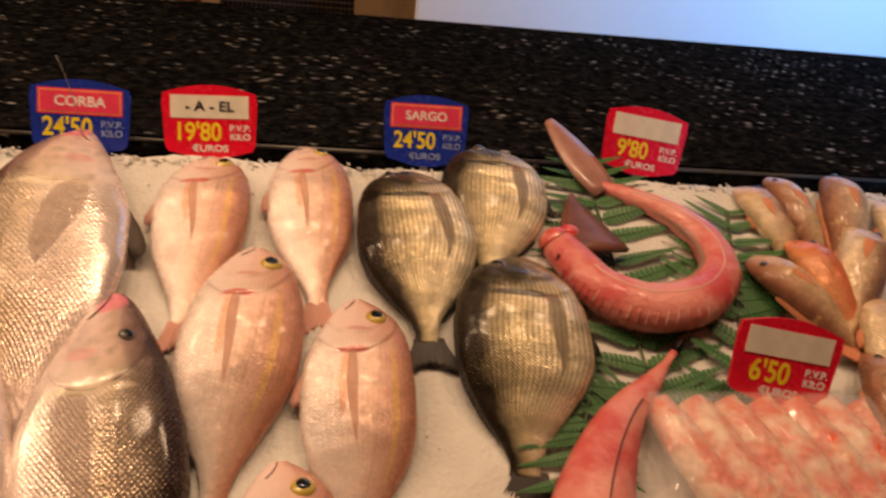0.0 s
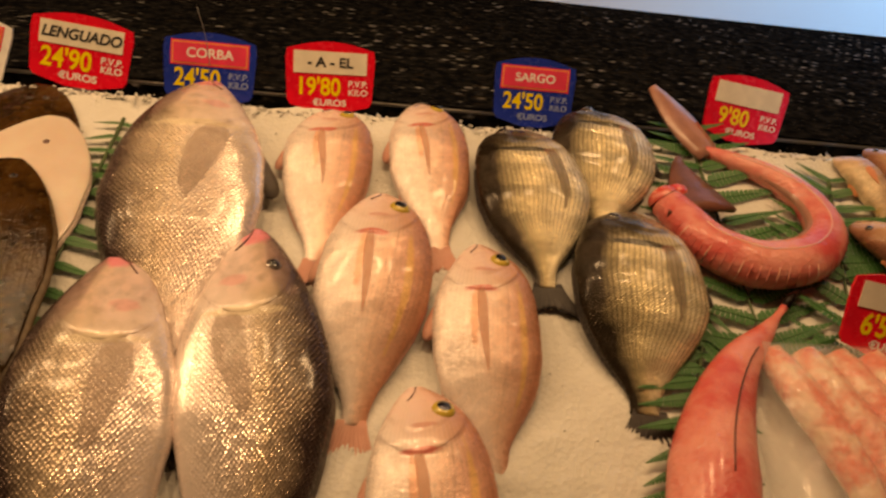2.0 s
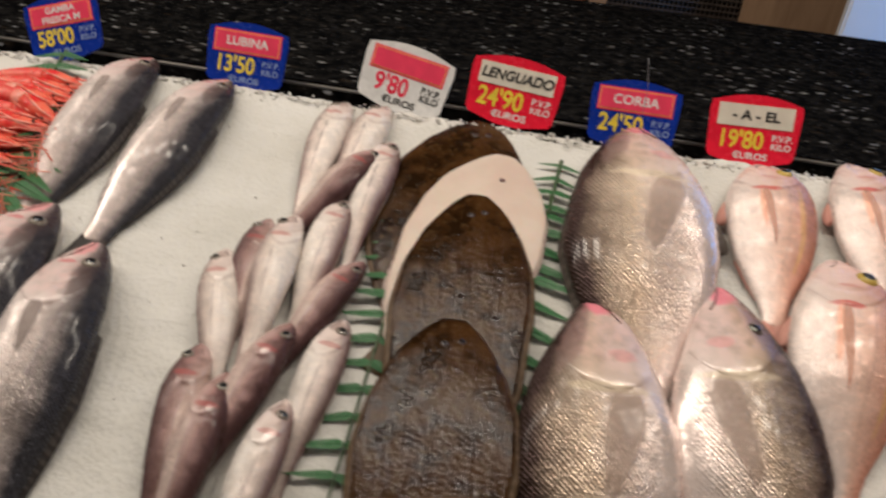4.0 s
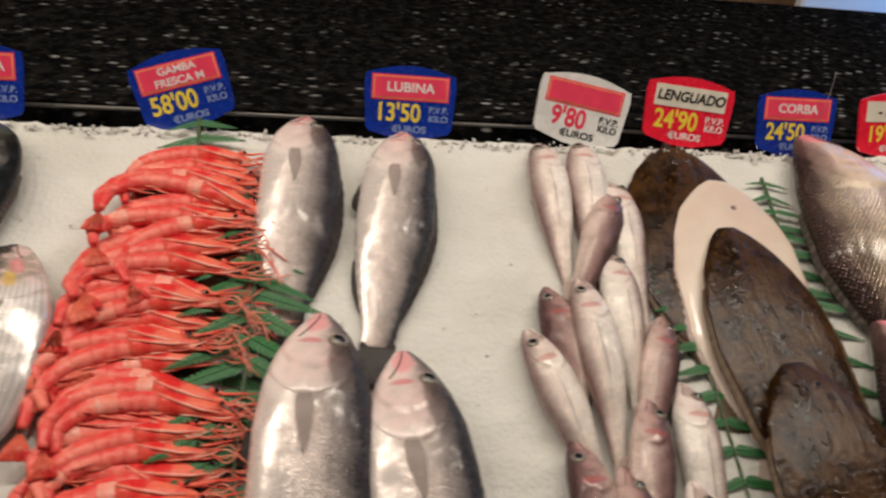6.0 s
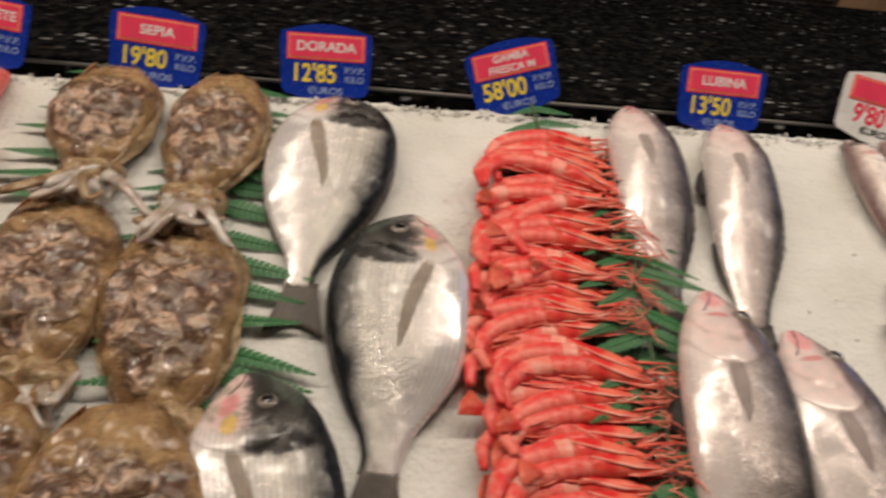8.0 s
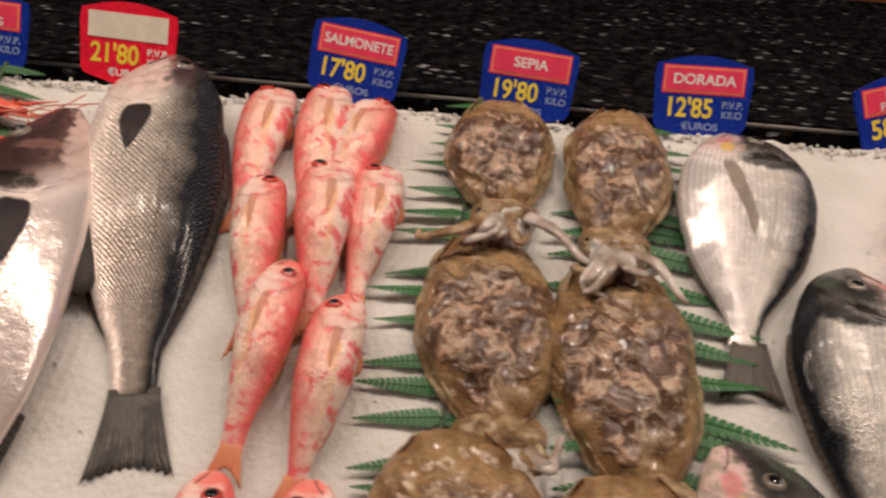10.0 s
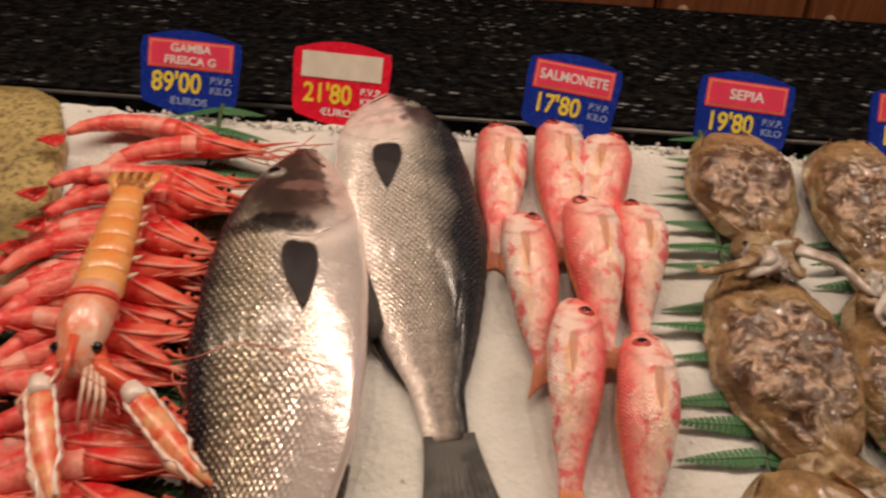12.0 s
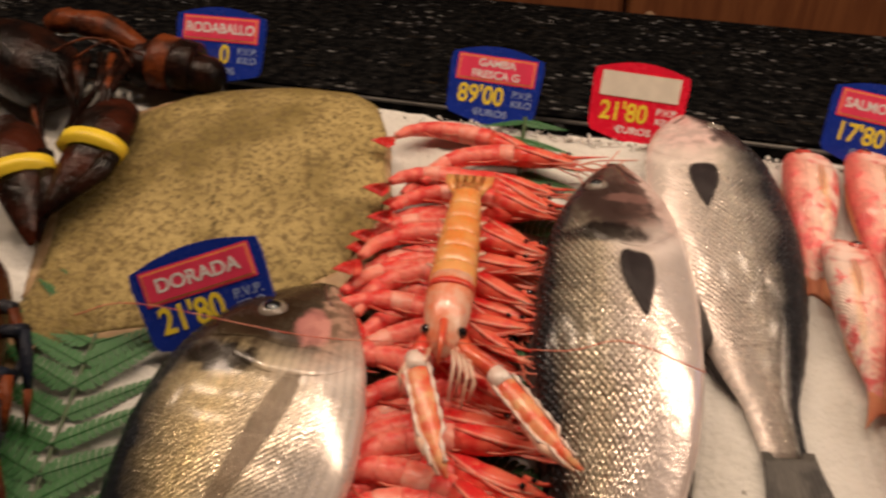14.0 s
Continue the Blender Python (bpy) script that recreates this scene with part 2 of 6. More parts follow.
put(nt, b, Base_Color=col, Roughness=0.45, Specular_IOR_Level=0.0)
bumped(nt, b, noise_of(nt, co, 200.0), 0.02, 0.0005)

M_WHITE = mottled("white_panel", (0.75, 0.78, 0.82), (0.8, 0.82, 0.85), 0.5, 3.0, 0.05, 200.0)
M_WALL = mottled("plaster", (0.2, 0.17, 0.14), (0.24, 0.2, 0.165), 0.8, 4.0, 0.2, 120.0)
M_FLOOR = mottled("floor_tiles", (0.16, 0.14, 0.12), (0.2, 0.18, 0.16), 0.5, 5.0, 0.1, 150.0)
M_STEEL = mottled("brushed_steel", (0.5, 0.5, 0.5), (0.6, 0.6, 0.6), 0.3, 8.0, 0.05, 400.0, 1.0)
M_EDGE = mottled("lip_highlight_tone", (0.10, 0.095, 0.09), (0.2, 0.19, 0.18), 0.42, 6.0, 0.05, 300.0, 0.6)
M_DARKMETAL = mottled("dark_lamp_metal", (0.03, 0.03, 0.03), (0.05, 0.05, 0.05), 0.4, 20.0, 0.05)
M_MESH = mottled("dark_grille", (0.035, 0.025, 0.02), (0.06, 0.045, 0.035), 0.6, 30.0, 0.1)
# near-black colour painting the shade inside the cabinet vent
M_VENT_SHADE = mottled("painted_vent_shade", (0.008, 0.006, 0.005), (0.012, 0.01, 0.008), 0.9, 10.0, 0.1)


def wood(name, c1, c2, rough=0.45):
    m, nt, b, co = base_mat(name)
    st = nd(nt, "ShaderNodeMapping", {"Vector": co, "Scale": (9.0, 9.0, 0.8)}).outputs[0]
    n = noise_of(nt, st, 4.0, 6.0, 0.6, 1.5)
    put(nt, b, Base_Color=mixc(nt, smooth(nt, n, 0.3, 0.7), (*c1, 1), (*c2, 1)), Roughness=rough)
    bumped(nt, b, n, 0.15, 0.001)
    return m


M_WOOD_LIGHT = wood("tan_wood", (0.30, 0.19, 0.11), (0.38, 0.25, 0.15))
M_WOOD_RED = wood("reddish_wood", (0.13, 0.04, 0.012), (0.2, 0.07, 0.022))


def plain(name, c, rough=0.3, coat=0.0, fleck=0.12):
    return mottled(name, c, tuple(x * (1 - fleck) for x in c), rough, 60.0, 0.05, 500.0, 0.0, coat)


M_BLUE = plain("blue_plastic", (0.012, 0.035, 0.33), 0.25, 0.3)
M_RED = plain("red_plastic", (0.78, 0.016, 0.04), 0.25, 0.3)
M_WHITETAG = plain("white_plastic", (0.78, 0.78, 0.78), 0.3, 0.3)
M_PINK = plain("pink_red_card", (0.84, 0.06, 0.13), 0.35)
M_YELLOW = plain("yellow_print", (0.85, 0.66, 0.03), 0.4)
M_ORANGE = plain("orange_line", (0.85, 0.42, 0.12), 0.4)
M_PALETEXT = plain("white_print", (0.8, 0.78, 0.78), 0.4)
M_DIMTEXT = plain("pale_blue_print", (0.25, 0.33, 0.6), 0.4)
M_BLACKTEXT = plain("black_marker", (0.02, 0.02, 0.02), 0.5)
M_REDTEXT = plain("red_print", (0.8, 0.03, 0.08), 0.4)
M_CARD = plain("cream_card", (0.75, 0.7, 0.6), 0.5)
M_SPIKE = plain("clear_grey_spike", (0.3, 0.3, 0.32), 0.3)

M_EYE_BLACK = plain("pupil_black", (0.006, 0.006, 0.008), 0.06, 0.8)
M_EYE_GOLD = plain("gold_iris", (0.55, 0.4, 0.08), 0.15, 0.8)
M_EYE_GREY = plain("grey_iris", (0.22, 0.19, 0.16), 0.2, 0.3)
M_EYE_DARK = plain("dark_iris", (0.09, 0.07, 0.06), 0.15, 0.8)
M_EYE_RED = plain("red_iris", (0.55, 0.06, 0.04), 0.15, 0.8)
M_MOUTH = plain("mouth_dark", (0.12, 0.05, 0.045), 0.35, 0.4)

# croaker: the thin pale-gold spot at s 0.29 paints a glint on the gill edge
M_CROAKER = fish_skin("croaker_skin", (0.9, 0.78, 0.74), (0.68, 0.55, 0.42), (0.06, 0.038, 0.034), ((0.7, 0.44, 0.43), (0.5, 0.36, 0.35), (0.14, 0.085, 0.085)), 70, 30, 0.65, 0.6, 0.25, 0.42, 0.0, 0.0, None, 0.35, 0.36, 0.58, 0.9, 0.22, 0.14, 0.66, ((0.02, 0.5, 0.06, 0.45, (0.82, 0.24, 0.32), 0.85), (0.2, 0.3, 0.02, 0.14, (0.8, 0.3, 0.32), 0.4), (0.15, 0.78, 0.12, 0.14, (0.26, 0.17, 0.16), 0.6), (0.29, 0.45, 0.014, 0.34, (0.86, 0.74, 0.55), 0.7), (0.36, 0.28, 0.05, 0.16, (0.84, 0.73, 0.66), 0.5)))
M_PANDORA = fish_skin("pandora_skin", (0.88, 0.77, 0.73), (0.8, 0.55, 0.45), (0.55, 0.25, 0.17), ((0.8, 0.5, 0.47), (0.74, 0.5, 0.44), (0.52, 0.27, 0.22)), 80, 36, 0.1, 0.26, 0.27, 0.25, 0.1, 0.0, None, 0.12, 0.32, 0.58, 0.95, 0.0, 0.17, 0.6, ((0.285, 0.42, 0.016, 0.2, (0.62, 0.07, 0.06), 0.75), (0.19, 0.45, 0.012, 0.16, (0.55, 0.2, 0.16), 0.5), (0.4, 0.36, 0.14, 0.045, (0.82, 0.34, 0.16), 0.6), (0.5, 0.8, 0.3, 0.04, (0.8, 0.5, 0.14), 0.5)))
M_SARGO = fish_skin("striped_bream_skin", (0.9, 0.8, 0.58), (0.74, 0.62, 0.38), (0.03, 0.021, 0.014), ((0.32, 0.24, 0.17), (0.13, 0.095, 0.07), (0.03, 0.024, 0.02)), 66, 30, 0.2, 0.36, 0.24, 0.42, 0.5, 0.25, None, 0.2, 0.32, 0.56, 0.86, 0.0, 0.12, 0.36, ((0.12, 0.72, 0.15, 0.3, (0.04, 0.03, 0.022), 0.8), (0.29, 0.55, 0.02, 0.3, (0.012, 0.01, 0.008), 0.85), (0.3, 0.3, 0.03, 0.08, (0.3, 0.12, 0.1), 0.7)))
M_DORADA = fish_skin("gilthead_skin", (0.92, 0.88, 0.88), (0.76, 0.74, 0.69), (0.012, 0.015, 0.02), ((0.7, 0.5, 0.48), (0.4, 0.34, 0.28), (0.02, 0.018, 0.017)), 90, 40, 0.3, 0.45, 0.24, 0.42, 0.25, 0.0, None, 0.15, 0.34, 0.74, 0.92, 0.3, 0.13, 0.34, ((0.14, 0.74, 0.14, 0.26, (0.035, 0.034, 0.032), 0.85), (0.275, 0.66, 0.05, 0.3, (0.01, 0.008, 0.008), 0.95), (0.2, 0.3, 0.04, 0.07, (0.75, 0.5, 0.06), 0.7), (0.13, 0.26, 0.05, 0.1, (0.7, 0.2, 0.22), 0.6), (0.1, 0.85, 0.08, 0.16, (0.1, 0.12, 0.1), 0.6)))
M_DORADA_GOLD = fish_skin("golden_gilthead_skin", (0.88, 0.8, 0.74), (0.74, 0.6, 0.32), (0.025, 0.03, 0.04), ((0.42, 0.26, 0.19), (0.2, 0.12, 0.08), (0.022, 0.012, 0.007)), 90, 40, 0.3, 0.45, 0.24, 0.42, 0.2, 0.0, None, 0.15, 0.32, 0.62, 0.88, 0.26, 0.12, 0.2, ((0.12, 0.7, 0.17, 0.32, (0.03, 0.017, 0.01), 0.92), (0.28, 0.68, 0.04, 0.22, (0.012, 0.008, 0.006), 0.95), (0.16, 0.3, 0.06, 0.12, (0.74, 0.3, 0.28), 0.6), (0.05, 0.6, 0.06, 0.3, (0.05, 0.03, 0.02), 0.7)))
M_LUBINA = fish_skin("sea_bass_skin", (0.9, 0.81, 0.78), (0.68, 0.6, 0.58), (0.05, 0.05, 0.062), ((0.8, 0.5, 0.48), (0.6, 0.44, 0.43), (0.1, 0.06, 0.06)), 84, 28, 0.45, 0.55, 0.26, 0.28, 0.08, 0.0, None, 0.2, 0.34, 0.56, 0.88, 0.36, 0.12, 0.56, ((0.19, 0.72, 0.1, 0.14, (0.09, 0.06, 0.06), 0.6), (0.03, 0.4, 0.06, 0.3, (0.78, 0.3, 0.32), 0.7), (0.12, 0.38, 0.012, 0.2, (0.6, 0.12, 0.14), 0.6)))
M_BASS = fish_skin("large_bass_skin", (0.85, 0.76, 0.73), (0.66, 0.58, 0.44), (0.024, 0.027, 0.032), ((0.2, 0.115, 0.1), (0.085, 0.048, 0.043), (0.02, 0.013, 0.012)), 62, 23, 0.9, 1.0, 0.22, 0.4, 0.0, 0.0, None, 0.2, 0.42, 0.62, 0.92, 0.4, 0.1, 0.4, ((0.12, 0.6, 0.16, 0.36, (0.055, 0.033, 0.03), 0.85), (0.265, 0.6, 0.03, 0.34, (0.012, 0.009, 0.009), 0.9), (0.16, 0.42, 0.02, 0.25, (0.3, 0.16, 0.14), 0.5), (0.13, 0.1, 0.14, 0.16, (0.8, 0.62, 0.58), 0.7)))
M_BASS_PALE = fish_skin("grey_bass_skin", (0.92, 0.82, 0.76), (0.72, 0.66, 0.58), (0.03, 0.034, 0.042), ((0.76, 0.56, 0.53), (0.55, 0.42, 0.4), (0.06, 0.04, 0.045)), 66, 24, 0.85, 1.0, 0.24, 0.32, 0.0, 0.0, None, 0.15, 0.28, 0.54, 0.83, 0.2, 0.12, 0.5, ((0.17, 0.74, 0.1, 0.13, (0.08, 0.05, 0.055), 0.6), (0.05, 0.6, 0.07, 0.14, (0.12, 0.07, 0.07), 0.6)))
M_WHITING = fish_skin("whiting_skin", (0.92, 0.87, 0.83), (0.84, 0.74, 0.69), (0.26, 0.16, 0.16), ((0.66, 0.5, 0.47), (0.5, 0.36, 0.34), (0.22, 0.14, 0.14)), 60, 20, 0.15, 0.4, 0.26, 0.2, 0.0, 0.0, None, 0.2, 0.4, 0.7, 1.0, 0.0, 0.15, 0.6, ((0.08, 0.5, 0.05, 0.3, (0.3, 0.2, 0.17), 0.6), (0.22, 0.55, 0.02, 0.3, (0.5, 0.14, 0.12), 0.5), (0.5, 0.55, 0.2, 0.03, (0.2, 0.13, 0.12), 0.6)))
M_WHITING_DARK = fish_skin("dusky_whiting_skin", (0.72, 0.58, 0.54), (0.32, 0.2, 0.19), (0.1, 0.052, 0.054), ((0.42, 0.24, 0.23), (0.25, 0.14, 0.14), (0.1, 0.06, 0.065)), 60, 20, 0.15, 0.4, 0.26, 0.25, 0.0, 0.0, None, 0.5, 0.24, 0.55, 0.9, 0.0, 0.15, 0.5, ((0.23, 0.5, 0.02, 0.3, (0.45, 0.1, 0.1), 0.5), (0.6, 0.3, 0.3, 0.12, (0.74, 0.62, 0.56), 0.6)))
M_MULLET = fish_skin("red_mullet_skin", (0.9, 0.7, 0.62), (0.88, 0.54, 0.44), (0.8, 0.2, 0.17), ((0.88, 0.68, 0.62), (0.84, 0.4, 0.33), (0.78, 0.17, 0.12)), 46, 16, 0.15, 0.35, 0.3, 0.15, 0.0, 0.0, ((0.82, 0.15, 0.15), 85.0, 0.46), 0.08, 0.26, 0.56, 0.92, 0.0, 0.12, 0.72, ((0.04, 0.5, 0.05, 0.4, (0.82, 0.14, 0.1), 0.75), (0.24, 0.4, 0.03, 0.3, (0.9, 0.72, 0.66), 0.35), (0.42, 0.36, 0.1, 0.12, (0.86, 0.4, 0.08), 0.55), (0.62, 0.3, 0.16, 0.1, (0.88, 0.6, 0.3), 0.4)))
M_SOLE, nt, b, co = base_mat("sole_dark_skin")
wr = noise_of(nt, nd(nt, "ShaderNodeMapping", {"Vector": co, "Scale": (70.0, 16.0, 30.0)}).outputs[0], 1.0, 4.0, 0.6, 0.6)
sm = noise_of(nt, co, 45.0, 4.0)
col = mixc(nt, smooth(nt, sm, 0.35, 0.68), (0.016, 0.007, 0.002, 1), (0.06, 0.026, 0.006, 1))
col = mixc(nt, ma(nt, "MULTIPLY", smooth(nt, noise_of(nt, co, 190.0, 3.0), 0.55, 0.7), 0.6), col, (0.085, 0.05, 0.018, 1))
put(nt, b, Base_Color=col, Roughness=smooth(nt, sm, 0.3, 0.7, 0.12, 0.22), Specular_IOR_Level=0.3)
bumped(nt, b, ma(nt, "ADD", ma(nt, "MULTIPLY", wr, 1.2), ma(nt, "MULTIPLY", noise_of(nt, co, 260.0, 3.0), 0.35)), 0.5, 0.005)
M_SOLE_WHITE = mottled("sole_white_belly", (0.74, 0.63, 0.54), (0.68, 0.54, 0.46), 0.35, 18.0, 0.3, 420.0, 0.0, 0.4, 0.15)
# turbot: olive sand with dark specks
M_TURBOT, nt, b, co = base_mat("turbot_skin")
v1 = nd(nt, "ShaderNodeTexVoronoi", {"Vector": co, "Scale": 150.0})
sp = ma(nt, "MULTIPLY", smooth(nt, v1.outputs["Distance"], 0.2, 0.38, 1.0, 0.0), smooth(nt, nd(nt, "ShaderNodeSeparateColor", {0: v1.outputs["Color"]}).outputs[0], 0.45, 0.6))
col = mixc(nt, smooth(nt, noise_of(nt, co, 14.0, 5.0), 0.35, 0.65), (0.22, 0.165, 0.055, 1), (0.48, 0.37, 0.15, 1))
col = mixc(nt, ma(nt, "MULTIPLY", smooth(nt, noise_of(nt, co, 170.0, 5.0, 0.7), 0.44, 0.62), 0.8), col, (0.15, 0.105, 0.045, 1))
col = mixc(nt, ma(nt, "MULTIPLY", ma(nt, "MULTIPLY", sp, smooth(nt, noise_of(nt, co, 18.0), 0.35, 0.65, 0.1, 0.9)), 0.6), col, (0.035, 0.028, 0.014, 1))
put(nt, b, Base_Color=col, Roughness=0.42, Coat_Weight=0.0, Specular_IOR_Level=0.1)
bumped(nt, b, ma(nt, "ADD", noise_of(nt, co, 240.0, 4.0), ma(nt, "MULTIPLY", noise_of(nt, co, 40.0, 4.0), 1.6)), 0.8, 0.003)

M_FIN_PINK = fin_mat("pink_fin", (0.62, 0.3, 0.24), (0.72, 0.42, 0.34))
M_FIN_ORANGE = fin_mat("orange_fin", (0.6, 0.2, 0.1), (0.7, 0.33, 0.16))
M_FIN_DARK = fin_mat("dark_fin", (0.035, 0.03, 0.03), (0.08, 0.07, 0.065))
M_FIN_SILVER = fin_mat("silver_grey_fin", (0.03, 0.028, 0.028), (0.19, 0.175, 0.155))
M_FIN_GREY = fin_mat("grey_fin", (0.07, 0.058, 0.05), (0.16, 0.135, 0.115))
M_FIN_PALE = fin_mat("pale_fin", (0.48, 0.38, 0.34), (0.6, 0.5, 0.45))
M_FIN_BROWN = fin_mat("brown_fin", (0.1, 0.065, 0.035), (0.15, 0.1, 0.06))
M_FIN_SAND = fin_mat("sand_fin", (0.38, 0.25, 0.13), (0.5, 0.36, 0.2))
M_WEB_CROAKER = fin_mat("croaker_web", (0.42, 0.31, 0.25), (0.56, 0.44, 0.36), 0.3)
M_WEB_PINK = fin_mat("pink_web", (0.76, 0.38, 0.24), (0.8, 0.5, 0.38), 0.4)
M_WEB_TAN = fin_mat("tan_web", (0.26, 0.2, 0.14), (0.44, 0.35, 0.26), 0.45)
M_WEB_DARK = fin_mat("dark_web", (0.022, 0.016, 0.019), (0.045, 0.034, 0.036), 0.95)
M_WEB_GREY = fin_mat("grey_web", (0.4, 0.33, 0.31), (0.52, 0.44, 0.41), 0.5)


# ---------------------------------------------------------------- mesh helpers
ICE = pose(0, 1.0, 1.05, 20.3)


def on_ice(u, v, w=0.0, turn=0.0, rx=0.0, ry=0.0):
    """A pose on the sloping bed: u along the counter, v up the slope, w off the ice."""
    return ICE @ pose(u, v, w, rx, ry, turn)


def mesh_object(name, verts, faces, mat, uvs=None, flat=False):
    me = bpy.data.meshes.new(name)
    me.from_pydata([tuple(v) for v in verts], [], faces)
    if uvs is not None:
        layer = me.uv_layers.new(name="UVMap")
        for loop in me.loops:
            layer.data[loop.index].uv = uvs[loop.vertex_index]
    if not flat:
        me.polygons.foreach_set("use_smooth", [True] * len(me.polygons))
    me.materials.append(mat)
    me.update()
    return new(name, me)


def part(name, data, mat, parent, label="", flat=False):
    """One mesh part under a thing: data is (verts, faces) or (verts, faces, uvs)."""
    ob = mesh_object(name, data[0], data[1], mat, data[2] if len(data) > 2 else None, flat)
    ob.parent = parent
    if label:
        ob["label"] = label
    return ob


def thing(name, m, label, category, group="", kind=""):
    ob = new(name)
    ob.empty_display_size = 0.02
    ob.matrix_world = m
    return tagged(ob, label, category, group, kind)


def join(*pieces):
    v, f = [], []
    for pv, pf in pieces:
        k = len(v)
        v += [Vector(p) for p in pv]
        f += [tuple(i + k for i in face) for face in pf]
    return v, f


def box(x0, x1, y0, y1, z0, z1, bev=0.0):
    bm = bmesh.new()
    bmesh.ops.create_cube(bm, size=1.0, matrix=Matrix.Translation(((x0 + x1) / 2, (y0 + y1) / 2, (z0 + z1) / 2)) @ Matrix.Diagonal((x1 - x0, y1 - y0, z1 - z0, 1)))
    if bev:
        bmesh.ops.bevel(bm, geom=bm.edges[:], offset=bev, segments=2, affect="EDGES")
    bm.verts.index_update()
    out = [v.co.copy() for v in bm.verts], [tuple(v.index for v in f.verts) for f in bm.faces]
    bm.free()
    return out


def tube(path, radii, sides=8, flatten=1.0):
    """A tube along points with a radius at each; closed ends."""
    pts = [Vector(p) for p in path]
    if not hasattr(radii, "__len__"):
        radii = [radii] * len(pts)
    v, f = [], []
    up0 = Vector((0, 0, 1))
    for i, p in enumerate(pts):
        t = (pts[min(i + 1, len(pts) - 1)] - pts[max(i - 1, 0)]).normalized()
        up = up0 if abs(t.z) < 0.95 else Vector((0, 1, 0))
        a = t.cross(up).normalized()
        c = a.cross(t).normalized()
        for k in range(sides):
            th = 2 * math.pi * k / sides
            v.append(p + radii[i] * (math.cos(th) * a + flatten * math.sin(th) * c))
    for i in range(len(pts) - 1):
        for k in range(sides):
            f.append((i * sides + k, i * sides + (k + 1) % sides, (i + 1) * sides + (k + 1) % sides, (i + 1) * sides + k))
    f.append(tuple(range(sides))[::-1])
    f.append(tuple((len(pts) - 1) * sides + k for k in range(sides)))
    return v, f


def curve_points(ctrl, n):
    """n points on a smooth line through the control points."""
    c = [Vector(p) for p in ctrl]
    c = [c[0] * 2 - c[1]] + c + [c[-1] * 2 - c[-2]]
    out = []
    for k in range(n):
        x = k / (n - 1) * (len(c) - 3)
        i = min(int(x), len(c) - 4)
        t = x - i
        p0, p1, p2, p3 = c[i:i + 4]
        out.append(0.5 * ((2 * p1) + (p2 - p0) * t + (2 * p0 - 5 * p1 + 4 * p2 - p3) * t * t + (3 * p1 - p0 - 3 * p2 + p3) * t ** 3))
    return out


def dome(c, r, h, rings=5, sides=14, normal=(0, 0, 1)):
    q = Vector((0, 0, 1)).rotation_difference(Vector(normal))
    v, f = [], []
    for i in range(rings):
        a = math.pi / 2 * i / rings
        for k in range(sides):
            th = 2 * math.pi * k / sides
            v.append(Vector(c) + q @ Vector((r * math.cos(a) * math.cos(th), r * math.cos(a) * math.sin(th), h * math.sin(a))))
    v.append(Vector(c) + q @ Vector((0, 0, h)))
    for i in range(rings - 1):
        for k in range(sides):
            f.append((i * sides + k, i * sides + (k + 1) % sides, (i + 1) * sides + (k + 1) % sides, (i + 1) * sides + k))
    for k in range(sides):
        f.append(((rings - 1) * sides + k, (rings - 1) * sides + (k + 1) % sides, len(v) - 1))
    return v, f


def sheet(grid, thick=0.0008):
    """A thin two-sided sheet from rows of points, closed round its rim; its uv runs along the rows."""
    r, c = len(grid), len(grid[0])
    v = [Vector(p) for row in grid for p in row]
    v += [p - Vector((0, 0, thick)) for p in v]
    uv = [(j / (c - 1), i / (r - 1)) for i in range(r) for j in range(c)] * 2
    f, o = [], r * c
    for i in range(r - 1):
        for j in range(c - 1):
            a = (i * c + j, i * c + j + 1, (i + 1) * c + j + 1, (i + 1) * c + j)
            f += [a, tuple(x + o for x in a[::-1])]
    rim = [j for j in range(c)] + [i * c + c - 1 for i in range(1, r)] + [(r - 1) * c + j for j in range(c - 2, -1, -1)] + [i * c for i in range(r - 2, 0, -1)]
    for a, b2 in zip(rim, rim[1:] + rim[:1]):
        f.append((a, a + o, b2 + o, b2))
    return v, f, uv


# ---------------------------------------------------------------- structure
def structure(name, data, mat, label, flat=True):
    return tagged(mesh_object(name, data[0], data[1], mat, None, flat), label, name.split("_")[0], "", "structure")


structure("floor", box(-5.0, 5.0, -3.5, 3.6, -0.1, 0.0), M_FLOOR, "grey tiled shop floor around the counter")
structure("ceiling", box(-5.0, 5.0, -3.5, 3.6, 2.7, 2.8), M_WALL, "plain cream plaster shop ceiling")
structure("wall_north", box(-5.0, 5.0, 3.5, 3.6, 0.0, 2.7), M_WALL, "plain cream plaster wall behind the cabinets")
structure("wall_west", box(-5.1, -5.0, -3.5, 3.6, 0.0, 2.7), M_WALL, "plain cream plaster side wall")
structure("wall_south", box(-5.0, 1.0, -3.6, -3.5, 0.0, 2.7), M_WALL, "plain cream plaster wall facing the counter")
structure("wall_east", box(5.0, 5.1, -3.5, 3.6, 0.0, 2.7), M_WALL, "plain cream plaster side wall by the shop front")


# granite ledge: polished slab with an eased front edge and a dark front face
def granite_slab(x0, x1):
    return box(x0, x1, 1.056, 1.67, 1.012, 1.048, 0.003)


